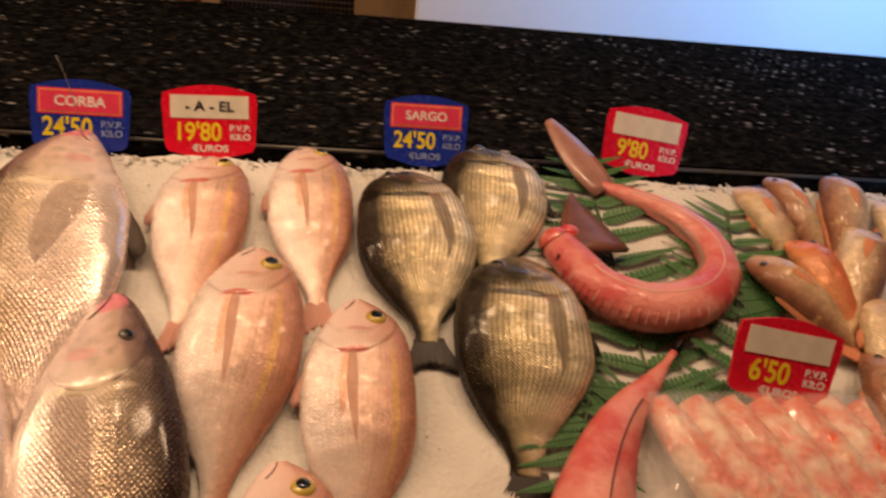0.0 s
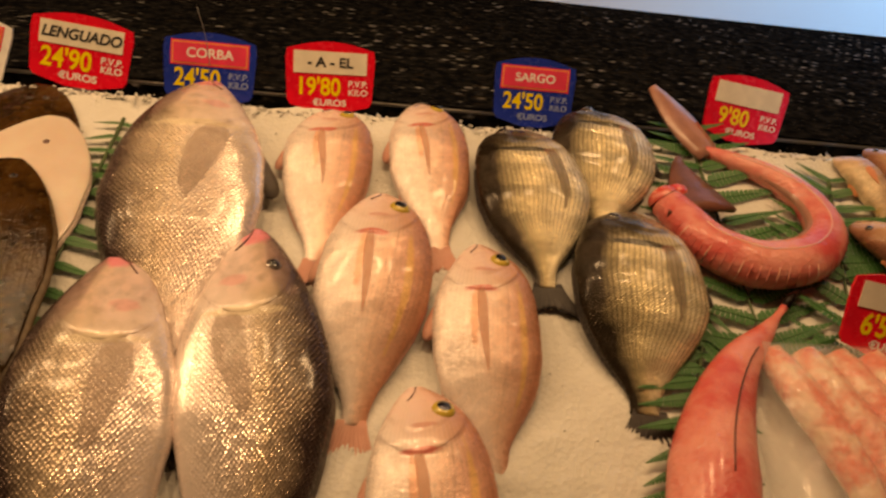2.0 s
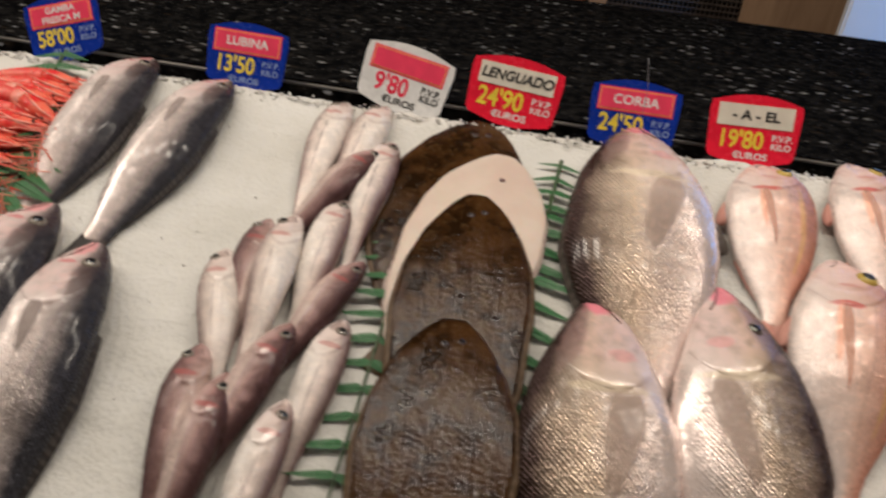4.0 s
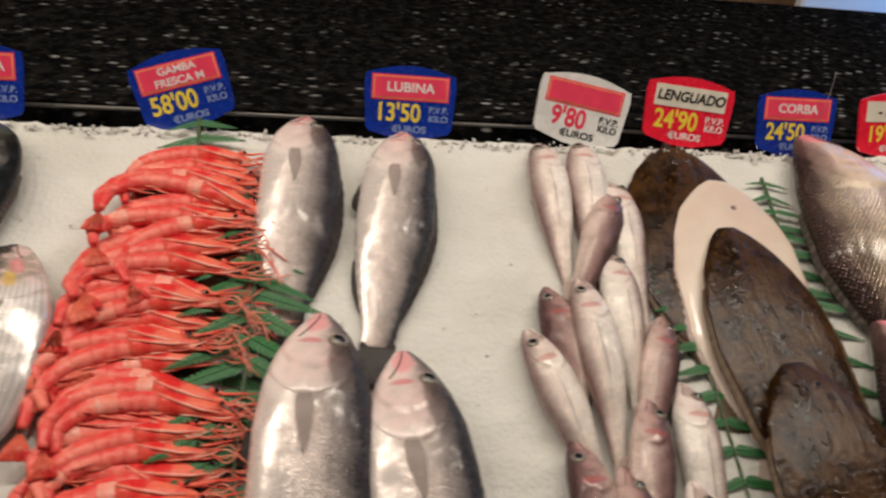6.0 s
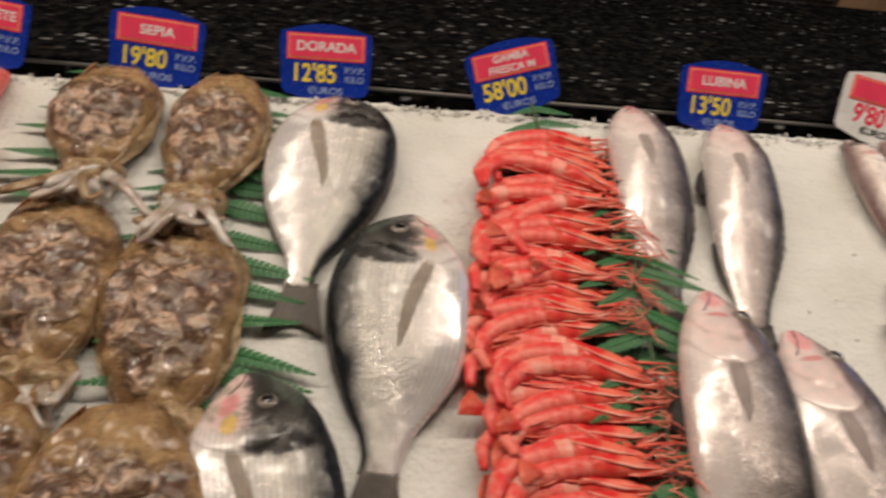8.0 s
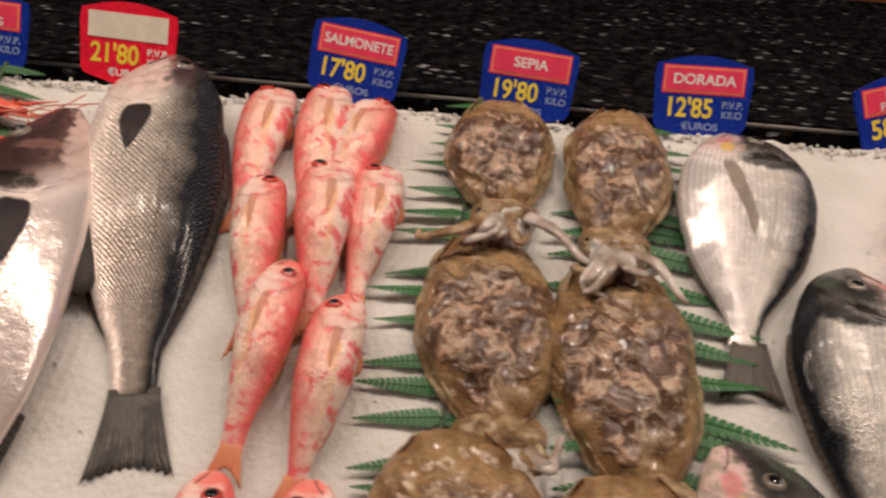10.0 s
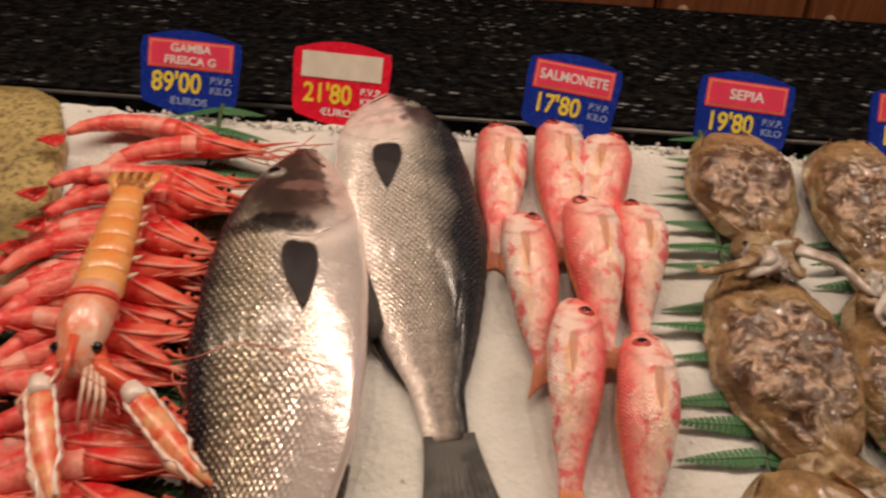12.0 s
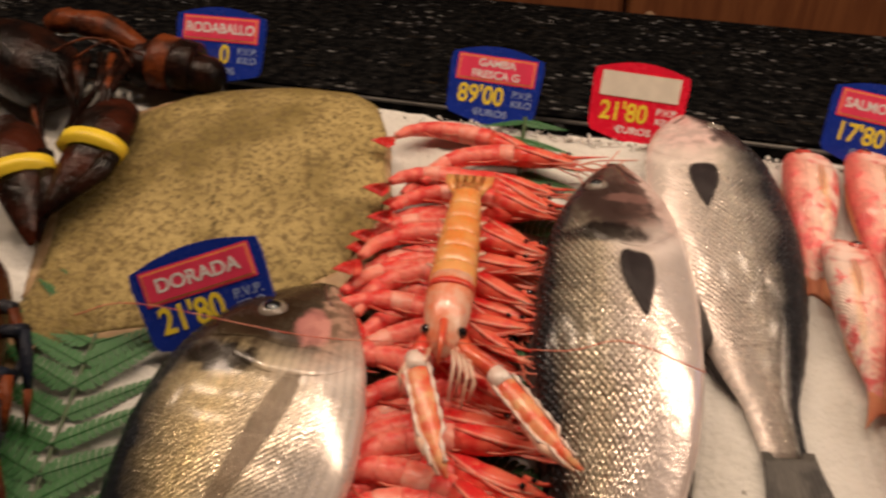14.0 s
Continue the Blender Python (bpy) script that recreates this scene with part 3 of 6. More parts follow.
ledge = thing("counter_ledge", pose(0, 0, 0), "polished black granite ledge with pale flecks behind the ice", "counter")
part("slab", granite_slab(-3.2, 2.4), M_GRANITE, ledge, "", True)
part("front_face", box(-3.2, 2.4, 1.064, 1.09, 0.6, 1.010), M_GRANITE, ledge, "", True)
part("base", box(-3.2, 2.4, 1.1, 1.64, 0.0, 1.010), M_WOOD_RED, ledge, "reddish wooden base of the ledge", True)
# added strip that draws the bright highlight along the granite lip
part("lip_highlight", tube([(-3.2, 1.0575, 1.0435), (2.4, 1.0575, 1.0435)], 0.0022, 8), M_EDGE, ledge, "thin added strip drawing the highlight on the granite lip")

# display case under the ice
case = thing("display_case", pose(0, 0, 0), "steel fish display case with a sloping bed", "display case")
cv = [ICE @ Vector(p) for p in ((-3.2, -0.66, -0.07), (2.4, -0.66, -0.07), (2.4, 0.045, -0.07), (-3.2, 0.045, -0.07), (-3.2, -0.66, -0.055), (2.4, -0.66, -0.055), (2.4, 0.045, -0.055), (-3.2, 0.045, -0.055))]
part("tray", (cv, [(0, 3, 2, 1), (4, 5, 6, 7), (0, 1, 5, 4), (1, 2, 6, 5), (2, 3, 7, 6), (3, 0, 4, 7)]), M_STEEL, case, "", True)
part("front_panel", box(-3.2, 2.4, 0.33, 0.36, 0.05, 0.83), M_STEEL, case, "", True)
part("plinth", box(-3.2, 2.4, 0.4, 1.06, 0.0, 0.70), M_STEEL, case, "", True)

# crushed ice: one lumpy sheet with a ragged back edge
NU, NV = 640, 110
iv, iface = [], []
for j in range(NV + 1):
    for i in range(NU + 1):
        u = -3.1 + 5.4 * i / NU
        rag = 0.012 + 0.006 * noise.noise(Vector((u * 14, 0, 3))) + 0.005 * noise.noise(Vector((u * 60, 1, 3)))
        v = -0.64 + (0.64 + rag) * j / NV
        edge = max(0.0, 1 - (rag - v) / 0.014)
        w = 0.005 * noise.noise(Vector((u * 7, v * 7, 0))) + 0.0022 * noise.noise(Vector((u * 45, v * 45, 2))) + 0.0016 * noise.noise(Vector((u * 130, v * 130, 5)))
        iv.append(ICE @ Vector((u, v, w - 0.03 * edge ** 2)))
for j in range(NV):
    for i in range(NU):
        a = j * (NU + 1) + i
        iface.append((a, a + 1, a + NU + 2, a + NU + 1))
ice_bed = mesh_object("ice_bed", iv, iface, M_ICE)
tagged(ice_bed, "bed of white crushed ice sloping on the display case", "ice", "", "structure")

# loose ice grains along the back edge
gv, gf = [], []
rng = random.Random(4)
for k in range(2600):
    u, v = rng.uniform(-2.4, 1.2), -0.006 + rng.gauss(0, 0.0028)
    if rng.random() < 0.25:
        v = rng.uniform(-0.5, 0.0)
    r = rng.uniform(0.001, 0.0026) if v > -0.02 else rng.uniform(0.0008, 0.0018)
    c = Vector((u, v, 0.002 - max(0.0, v - 0.008) * 0.8))
    k0 = len(gv)
    q = Euler((rng.random() * 6, rng.random() * 6, rng.random() * 6)).to_matrix()
    for d in ((1, 0, 0), (-1, 0, 0), (0, 1, 0), (0, -1, 0), (0, 0, 1), (0, 0, -1)):
        gv.append(ICE @ (c + q @ (Vector(d) * r * rng.uniform(0.7, 1.3))))
    for a, b2, c2 in ((0, 2, 4), (2, 1, 4), (1, 3, 4), (3, 0, 4), (2, 0, 5), (1, 2, 5), (3, 1, 5), (0, 3, 5)):
        gf.append((k0 + a, k0 + b2, k0 + c2))
tagged(mesh_object("ice_grains", gv, gf, M_ICE), "loose grains of crushed ice along the bed", "ice", "", "stuff")

# things behind the ledge: white panel, tan post, grille, reddish cabinets
panel = thing("white_board", pose(0, 0, 0), "smooth white board standing behind the granite ledge", "panel")
part("board", box(0.31, 2.4, 1.675, 1.70, 0.5, 1.9, 0.004), M_WHITE, panel, "", True)
cab = thing("tan_cabinet", pose(0, 0, 0), "tan wooden cabinet with a dark square-mesh vent", "cabinet")
part("side_panel", box(0.205, 0.62, 2.0, 2.05, 0.0, 1.5, 0.003), M_WOOD_LIGHT, cab, "", True)
part("post", box(-0.12, -0.08, 1.995, 2.04, 0.0, 1.5, 0.003), M_WOOD_LIGHT, cab, "", True)
part("lower_rail", box(-0.08, 0.205, 1.998, 2.04, 0.0, 0.93, 0.002), M_WOOD_LIGHT, cab, "", True)
# black sheet in place of the unlit depth behind the wires
part("vent_shade_sheet", box(-0.08, 0.205, 2.035, 2.05, 0.93, 1.5), M_VENT_SHADE, cab, "", True)
for k in range(29):
    x = -0.076 + k * 0.01
    part("wire", box(x - 0.0016, x + 0.0016, 2.012, 2.016, 0.93, 1.5), M_MESH, cab, "", True)
for k in range(40):
    z = 0.94 + k * 0.0125
    part("wire", box(-0.08, 0.205, 2.008, 2.012, z - 0.0016, z + 0.0016), M_MESH, cab, "", True)
part("body", box(-0.12, 0.62, 2.055, 2.5, 0.0, 1.5), M_WOOD_LIGHT, cab, "", True)


def wood_cabinet(x0, x1):
    c = thing("wooden_cabinet", pose(0, 0, 0), "reddish-brown wooden cabinet with a round knob", "cabinet", "cabinets behind the counter")
    part("body", box(x0, x1, 2.02, 2.5, 0.0, 1.4), M_WOOD_RED, c, "", True)
    d = part("door", box(x0 + 0.006, x1 - 0.006, 1.998, 2.018, 0.05, 1.36, 0.004), M_WOOD_RED, c, "", True)
    kv, kf = dome((0, 0, 0), 0.013, 0.012, 5, 14, (0, -1, 0))
    part("knob", ([p + Vector((x0 + 0.05, 1.997, 0.985)) for p in kv], kf), M_WOOD_LIGHT, d)


for cx0, cx1 in ((-0.62, -0.125), (-0.925, -0.62), (-1.45, -0.93), (-1.98, -1.455), (-2.5, -1.985)):
    wood_cabinet(cx0, cx1)

# ceiling spot housings over the counter
for lx in LAMPS:
    sp = thing("ceiling_spot", pose(lx, 0.8, 2.35), "dark metal spot lamp hanging over the counter", "lamp", "spots over the counter")
    ring = [(0.085 * math.cos(a), 0.085 * math.sin(a)) for a in np.linspace(0, 2 * math.pi, 24, endpoint=False)]
    sv = [(x, y, 0.02) for x, y in ring] + [(x * 0.8, y * 0.8, 0.14) for x, y in ring]
    sf = [(k, (k + 1) % 24, 24 + (k + 1) % 24, 24 + k) for k in range(24)] + [tuple(range(24, 48))]
    part("housing", (sv, sf), M_DARKMETAL, sp)
    part("rod", tube([(0, 0, 0.14), (0, 0, 0.35)], 0.008), M_DARKMETAL, sp)


# ---------------------------------------------------------------- price tags
def outline_plate(pts, z0, z1):
    n = len(pts)
    v = [(x, y, z0) for x, y in pts] + [(x, y, z1) for x, y in pts]
    return v, [tuple(range(n))[::-1], tuple(range(n, 2 * n))] + [(k, (k + 1) % n, n + (k + 1) % n, n + k) for k in range(n)]


def words(name, text, size, x, y, z, mat, parent, align="CENTER", wide=1.0, shear=0.0):
    cu = bpy.data.curves.new(name, "FONT")
    cu.body, cu.size, cu.align_x, cu.align_y, cu.extrude, cu.shear, cu.offset = text, size, align, "CENTER", 0.00015, shear, size * 0.022
    cu.materials.append(mat)
    ob = new(name, cu)
    ob.parent = parent
    ob.matrix_basis = Matrix.Translation((x, y, z)) @ Matrix.Diagonal((wide, 1, 1, 1))
    return ob


def price_tag(m, board, label, title, price, look_of="blue", w=0.096, two=None, hand=False):
    """A price board: arched top, coming to a blunt point below, with a name panel and a price."""
    t = thing("price_tag", m, label, "price tag", "price tags in the ice")
    h = 0.074
    s = w / 0.096
    pts = []
    for k in range(13):
        a = k / 12
        pts.append((w * (a - 0.5), h * 0.86 + h * 0.14 * math.sin(math.pi * a) ** 0.8))
    r = [(w * 0.49, h * 0.75), (w * 0.465, h * 0.17), (w * 0.43, h * 0.1), (w * 0.12, 0.0), (-w * 0.12, 0.0), (-w * 0.43, h * 0.1), (-w * 0.465, h * 0.17), (-w * 0.49, h * 0.75)]
    pts = pts + r
    pts[0], pts[12] = (-w * 0.475, h * 0.89), (w * 0.475, h * 0.89)
    part("board", outline_plate(pts[::-1], -0.0016, 0.0016), board, t, "", True)
    part("spike", box(-0.004, 0.004, -0.05, 0.01, -0.004, -0.002), M_SPIKE, t, "", True)
    y0, y1 = h * 0.55, h * 0.86
    px = w * 0.40
    if look_of in ("blue", "white"):
        part("panel_border", box(-px - 0.0012, px + 0.0012, y0 - 0.0012, y1 + 0.0012, 0.0017, 0.0021), M_PINK, t, "", True)
        part("panel_line", box(-px + 0.0004, px - 0.0004, y0 + 0.0004, y1 - 0.0004, 0.0021, 0.0024), M_ORANGE, t, "thin orange line round the name", True)
        part("name_panel", box(-px + 0.0014, px - 0.0014, y0 + 0.0014, y1 - 0.0014, 0.0024, 0.0027), M_PINK, t, "", True)
    else:
        part("name_panel", box(-px, px, y0, y1, 0.0017, 0.0024), M_CARD, t, "cream card for the name", True)
    ym = (y0 + y1) / 2
    if title and two:
        words("name_text", title, 0.0105 * s, 0, ym + 0.0052, 0.0028, M_PALETEXT, t, wide=1.05)
        words("name_text", two, 0.0105 * s, 0, ym - 0.0056, 0.0028, M_PALETEXT, t, wide=1.05)
    elif title:
        words("name_text", title, (0.0140 if hand else 0.0135) * s, 0, ym, 0.0028, M_BLACKTEXT if hand else M_PALETEXT, t, wide=min(1.05, 0.96 if hand else 8.2 / max(7, len(title))), shear=0.2 if hand else 0.0)
    num = M_REDTEXT if look_of == "white" else M_YELLOW
    small = M_BLACKTEXT if look_of == "white" else (M_DIMTEXT if look_of == "blue" else M_PALETEXT)
    words("price_text", price, 0.0255 * s, -w * 0.125, h * 0.355, 0.0019, num, t, wide=0.84)
    words("unit_text", "P.V.P.", 0.0092 * s, w * 0.31, h * 0.42, 0.0019, small, t)
    words("unit_text", "KILO", 0.0092 * s, w * 0.31, h * 0.30, 0.0019, small, t)
    words("currency_text", "\u20acUROS", 0.0095 * s, 0.0, h * 0.14, 0.0019, small, t, wide=1.15)
    return t


def stand(x, up, roll, y=1.022, z=1.04, lean=22.0, turn=0.0):
    return pose(x, y, z, 0, 0, turn) @ pose(0, 0, 0, 90 - lean) @ pose(0, up - 0.042, 0, 0, 0, roll)


BLUE_L, RED_L = "blue plastic price tag with a pink name panel", "red plastic price tag with a cream card"
price_tag(stand(-0.205, 0.046, -5), M_RED, RED_L + ", handwritten name", "LENGUADO", "24'90", "red", 0.104, None, True)
price_tag(stand(-0.072, 0.040, 0), M_BLUE, BLUE_L + " behind a croaker", "CORBA", "24'50", "blue", 0.097)
tg = price_tag(stand(0.054, 0.043, 2), M_RED, RED_L + ", worn lettering", "", "19'80", "red", 0.096)
words("name_text", "- A - EL", 0.014, 0.0, 0.0522, 0.0028, M_BLACKTEXT, tg, wide=1.1)
price_tag(stand(0.273, 0.047, 0), M_BLUE, BLUE_L + " behind striped bream", "SARGO", "24'50", "blue", 0.091)
price_tag(stand(0.510, 0.050, -7), M_RED, "blank red plastic price tag beside a fish tail", "", "9'80", "red", 0.095)
price_tag(stand(-0.329, 0.043, -10), M_WHITETAG, "white plastic price tag with a blank pink panel", "", "9'80", "white", 0.104)
price_tag(stand(-0.507, 0.041, -1), M_BLUE, BLUE_L + " behind sea bass", "LUBINA", "13'50", "blue", 0.096)
price_tag(stand(-0.718, 0.045, 17), M_BLUE, BLUE_L + ", tilted over prawns", "GAMBA", "58'00", "blue", 0.094, "FRESCA M")
price_tag(stand(-0.916, 0.041, 1), M_BLUE, BLUE_L + " behind gilthead bream", "DORADA", "12'85", "blue", 0.091)
price_tag(stand(-1.079, 0.042, -4), M_BLUE, BLUE_L + " behind cuttlefish", "SEPIA", "19'80", "blue", 0.089)
price_tag(stand(-1.239, 0.047, -7), M_BLUE, BLUE_L + " behind red mullet", "SALMONETE", "17'80", "blue", 0.088)
price_tag(stand(-1.445, 0.044, -2), M_RED, "blank red plastic price tag behind a large bass", "", "21'80", "red", 0.091)
price_tag(stand(-1.582, 0.045, -2), M_BLUE, BLUE_L + " behind large prawns", "GAMBA", "89'00", "blue", 0.093, "FRESCA G")
price_tag(stand(-1.868, 0.056, 1), M_BLUE, "blue plastic price tag half hidden by a lobster", "RODABALLO", "      0", "blue", 0.1)
price_tag(on_ice(0.554, -0.272, 0.014, 0, 48) @ pose(0, 0, 0, 0, 0, -9), M_RED, "blank red plastic price tag in the ice by a fern", "", "6'50", "red", 0.098)
price_tag(pose(-1.714, 0.715, 0.963, 0, 0, 8) @ pose(0, 0, 0, 68) @ pose(0, 0, 0, 0, 0, 22), M_BLUE, "tilted blue plastic price tag before the turbot", "DORADA", "21'80", "blue", 0.1)



# ---------------------------------------------------------------- fish
def profile(pts, n, k=13):
    """Smooth curve through (s, value) pairs, sampled n times over 0..1."""
    s = np.linspace(0, 1, 240)
    y = np.interp(s, [p[0] for p in pts], [p[1] for p in pts])
    pad = np.concatenate([2 * y[0] - y[k // 2:0:-1], y, 2 * y[-1] - y[-2:-k // 2 - 1:-1]])
    y = np.convolve(pad, np.hanning(k + 2)[1:-1] / np.hanning(k + 2)[1:-1].sum(), "valid")[:240]
    return np.interp(np.linspace(0, 1, n), s, y)


BREAM = [(0, .08, .07), (.03, .18, .14), (.07, .28, .21), (.12, .37, .28), (.2, .45, .38), (.3, .5, .46), (.42, .51, .49), (.55, .485, .485), (.67, .41, .42), (.78, .28, .29), (.88, .15, .155), (.95, .105, .105), (1, .115, .115)]
CROAK = [(0, .08, .07), (.03, .15, .12), (.08, .23, .19), (.16, .33, .29), (.25, .43, .38), (.36, .5, .45), (.5, .52, .47), (.65, .42, .4), (.8, .25, .25), (.92, .15, .15), (1, .13, .13)]
BASSP = [(0, .08, .08), (.03, .17, .15), (.08, .28, .26), (.15, .38, .36), (.24, .46, .44), (.36, .5, .49), (.52, .49, .49), (.66, .41, .42), (.8, .29, .3), (.92, .205, .205), (1, .195, .195)]
BASSL = [(0, .08, .08), (.03, .16, .15), (.08, .27, .26), (.15, .37, .36), (.24, .46, .44), (.36, .5, .49), (.5, .5, .49), (.64, .43, .43), (.78, .3, .3), (.9, .18, .18), (1, .15, .15)]
SLIM = [(0, .09, .1), (.04, .22, .22), (.1, .33, .33), (.18, .43, .42), (.3, .5, .5), (.45, .48, .5), (.62, .38, .4), (.8, .25, .26), (.92, .17, .17), (1, .15, .15)]
MULLET = [(0, .14, .16), (.03, .27, .27), (.08, .37, .36), (.16, .46, .43), (.3, .5, .5), (.5, .46, .47), (.68, .35, .36), (.84, .23, .23), (.94, .17, .17), (1, .17, .17)]
SOLEP = [(0, .08, .08), (.03, .17, .17), (.08, .27, .26), (.15, .37, .37), (.26, .47, .46), (.4, .5, .5), (.62, .44, .44), (.82, .26, .26), (.95, .1, .1), (1, .07, .07)]
TURBP = [(0, .06, .06), (.08, .2, .2), (.28, .43, .43), (.48, .52, .52), (.68, .44, .44), (.86, .2, .2), (.95, .09, .09), (1, .08, .08)]
THICK = [(0, .2), (.04, .4), (.1, .62), (.2, .9), (.38, 1.0), (.58, .86), (.8, .45), (1, .16)]
FLAT = [(0, .2), (.06, .5), (.2, .9), (.4, 1.0), (.65, .85), (.88, .5), (1, .25)]


def gill_line(q):
    """How far back the gill cover reaches at q, -1 at the belly to 1 at the back."""
    return 0.295 - 0.13 * (q + 0.15) ** 2


def step01(x):
    x = min(1.0, max(0.0, x))
    return x * x * (3 - 2 * x)


def head_relief(s, q):
    """Raised gill cover, the groove behind it, the cheek ridge and the mouth cleft, in parts of the thickness."""
    sg = gill_line(q)
    if s > sg + 0.08:
        return 0.0
    side = 1 - q ** 4
    r = 0.012 * step01((sg - s) / 0.02 + 0.5) - 0.02 * math.exp(-((q + 0.15) / 0.5) ** 2) * math.exp(-((s - sg - 0.014) / 0.016) ** 2)
    cheek = math.exp(-((q + 0.1) / 0.45) ** 2)
    r += 0.015 * side * step01((sg - 0.085 - s) / 0.03 + 0.5) - 0.02 * cheek * math.exp(-((s - sg + 0.078) / 0.012) ** 2)
    r -= 0.07 * math.exp(-((q + 0.12 + 3.4 * s) / 0.13) ** 2) * step01((0.105 - s) / 0.03)
    r += 0.03 * math.exp(-((q - 0.55) / 0.25) ** 2 - ((s - 0.13) / 0.05) ** 2)
    return r


class Fish:
    """A fish lying on its side; nose at the origin, tail towards -y, back towards +x (or -x when flip is -1)."""

    def __init__(self, length, depth, thick, prof, tailpart=0.17, flip=1, bend=0.0, flatfish=False, gill=True, seed=0):
        self.n, self.k = (110, 40) if depth > 0.06 else (78, 28)
        self.L, self.B, self.depth, self.flip, self.bend = length, length * (1 - tailpart), depth, flip, bend
        self.d = profile([(p[0], p[1]) for p in prof], 200) * depth
        self.v = profile([(p[0], p[2]) for p in prof], 200) * depth
        self.t = profile(FLAT if flatfish else THICK, 200, 81) * thick
        self.flat, self.gill, self.ph = flatfish, gill, seed * 7.31

    def dims(self, s):
        x = min(max(s, 0.0), 1.0) * 199
        i = min(int(x), 198)
        a = x - i
        return tuple(float(p[i] + (p[i + 1] - p[i]) * a) for p in (self.d, self.v, self.t))

    def at(self, s, th):
        d, v, t = self.dims(s)
        co, si = math.cos(th), math.sin(th)
        q = co
        z = t * (0.5 + 0.5 * math.copysign(abs(si) ** (1.0 if self.flat else 0.92), si) * (1.0 if si > 0 else 0.96))
        if self.gill and si > 0:
            z += t * min(1.0, si * 1.6) * head_relief(s, q)
        wob = 0.05 * self.depth * noise.noise(Vector((s * 4 + self.ph, co * 0.7, 0)))
        x = self.flip * ((d - v) / 2 + (d + v) / 2 * co) + self.bend * self.L * (s * s) + wob * (0.3 + s)
        z += (0.06 * noise.noise(Vector((s * 7 + self.ph, co * 2.2, si))) + 0.018 * noise.noise(Vector((s * 22 + self.ph, co * 6, si)))) * t * max(0.0, si)
        return Vector((x, -s * self.B, z))

    def top(self, s, q, off=0.0):
        """A point of the upper side: q -1 at the belly to 1 at the back."""
        th = math.acos(max(-1, min(1, q)))
        p = self.at(s, th)
        if off:
            a = self.at(min(s + 0.01, 1), th) - self.at(max(s - 0.01, 0), th)
            b2 = self.at(s, max(0.02, th - 0.05)) - self.at(s, min(3.12, th + 0.05))
            nrm = a.cross(b2)
            nrm = nrm if nrm.z > 0 else -nrm
            p = p + nrm.normalized() * off
        return p

    def body(self):
        n, k = self.n, self.k
        v, uv, f = [], [], []
        for i in range(n):
            s = (i / (n - 1)) ** 1.15
            for j in range(k):
                th = 2 * math.pi * j / k
                v.append(self.at(s, th))
                uv.append((s, 0.5 + 0.5 * math.cos(th)))
        for i in range(n - 1):
            for j in range(k):
                a, b2 = i * k + j, i * k + (j + 1) % k
                f.append((a, b2, b2 + k, a + k) if self.flip < 0 else (a, a + k, b2 + k, b2))
        nose_ring, tail_ring = tuple(range(k)), tuple((n - 1) * k + j for j in range(k))
        f += [nose_ring, tail_ring[::-1]] if self.flip > 0 else [nose_ring[::-1], tail_ring]
        return v, f, uv

    def patch(self, sq, off, rows=8, cols=10, skin=False):
        """A thin plate on the upper side; sq(a, b) gives s and q for a, b in 0..1."""
        # rows and columns close up at the rim, so that only a hair of it rolls over
        aa = [0.985 * i / (rows - 2) for i in range(rows - 1)] + [1.0]
        bb = [0.0] + [0.015 + 0.97 * j / (cols - 3) for j in range(cols - 2)] + [1.0]
        if not skin:
            aa, bb = np.linspace(0, 1, rows).tolist(), np.linspace(0, 1, cols).tolist()
        grid = []
        for i, a in enumerate(aa):
            row = []
            for j, b2 in enumerate(bb):
                edge = i in (0, rows - 1) or j in (0, cols - 1)
                row.append(self.top(*sq(a, b2), off * ((-0.6 if skin else 0.25) if edge else 1.0) * (min(1.0, 0.1 + a * 1.3) if skin else 1.0)))
            grid.append(row)
        v, f, uv = sheet(grid, off * 0.6)
        if skin:
            one = [(sq(a, b2)[0], 0.5 + 0.5 * sq(a, b2)[1]) for a in aa for b2 in bb]
            uv = one + one
        return v, f, uv

    def tail_fin(self, length, spread, fork, rise=0.0):
        grid = []
        d, v, t = self.dims(1.0)
        root = self.at(1.0, math.pi / 2)
        zc = t * 0.5
        for i in range(8):
            a = i / 7
            row = []
            for j in range(31):
                b2 = j / 15 - 1
                half = (d + v) / 2 * (1 - a) + spread / 2 * a ** 1.15
                ln = length * (1 - fork * (1 - abs(b2) ** 1.4) - 0.03 * (j % 3) * a)
                x = root.x + self.flip * (d - v) / 2 * 0 + b2 * half + self.bend * self.L * a * 0.25
                z = zc * (1 - a) + 0.003 + rise * a + 0.0012 * math.sin(j * 2.4) * a
                row.append((x, -self.B + 0.004 - a * ln, z))
            grid.append(row)
        return sheet(grid, 0.001)

    def edge_fin(self, side, s0, s1, height, lean=0.35, spiny=False, n=26):
        """A fin along the back (side 1) or belly (side -1), fanned out on the ice."""
        grid = []
        rows = 4
        for i in range(rows):
            a = i / (rows - 1)
            row = []
            for j in range(n):
                b2 = j / (n - 1)
                s = s0 + (s1 - s0) * b2
                base = self.at(s, 0.12 if side > 0 else math.pi - 0.12)
                hh = height * math.sin(math.pi * min(1, b2 * 0.8 + 0.16)) ** 0.6
                if spiny:
                    hh *= 0.92 + 0.08 * (j % 2)
                x = base.x + self.flip * side * (hh * a - 0.003)
                row.append((x, base.y - lean * hh * a, base.z * (1 - 0.5 * a) + 0.0008 * (j % 2) * a))
            grid.append(row)
        return sheet(grid, 0.0009)


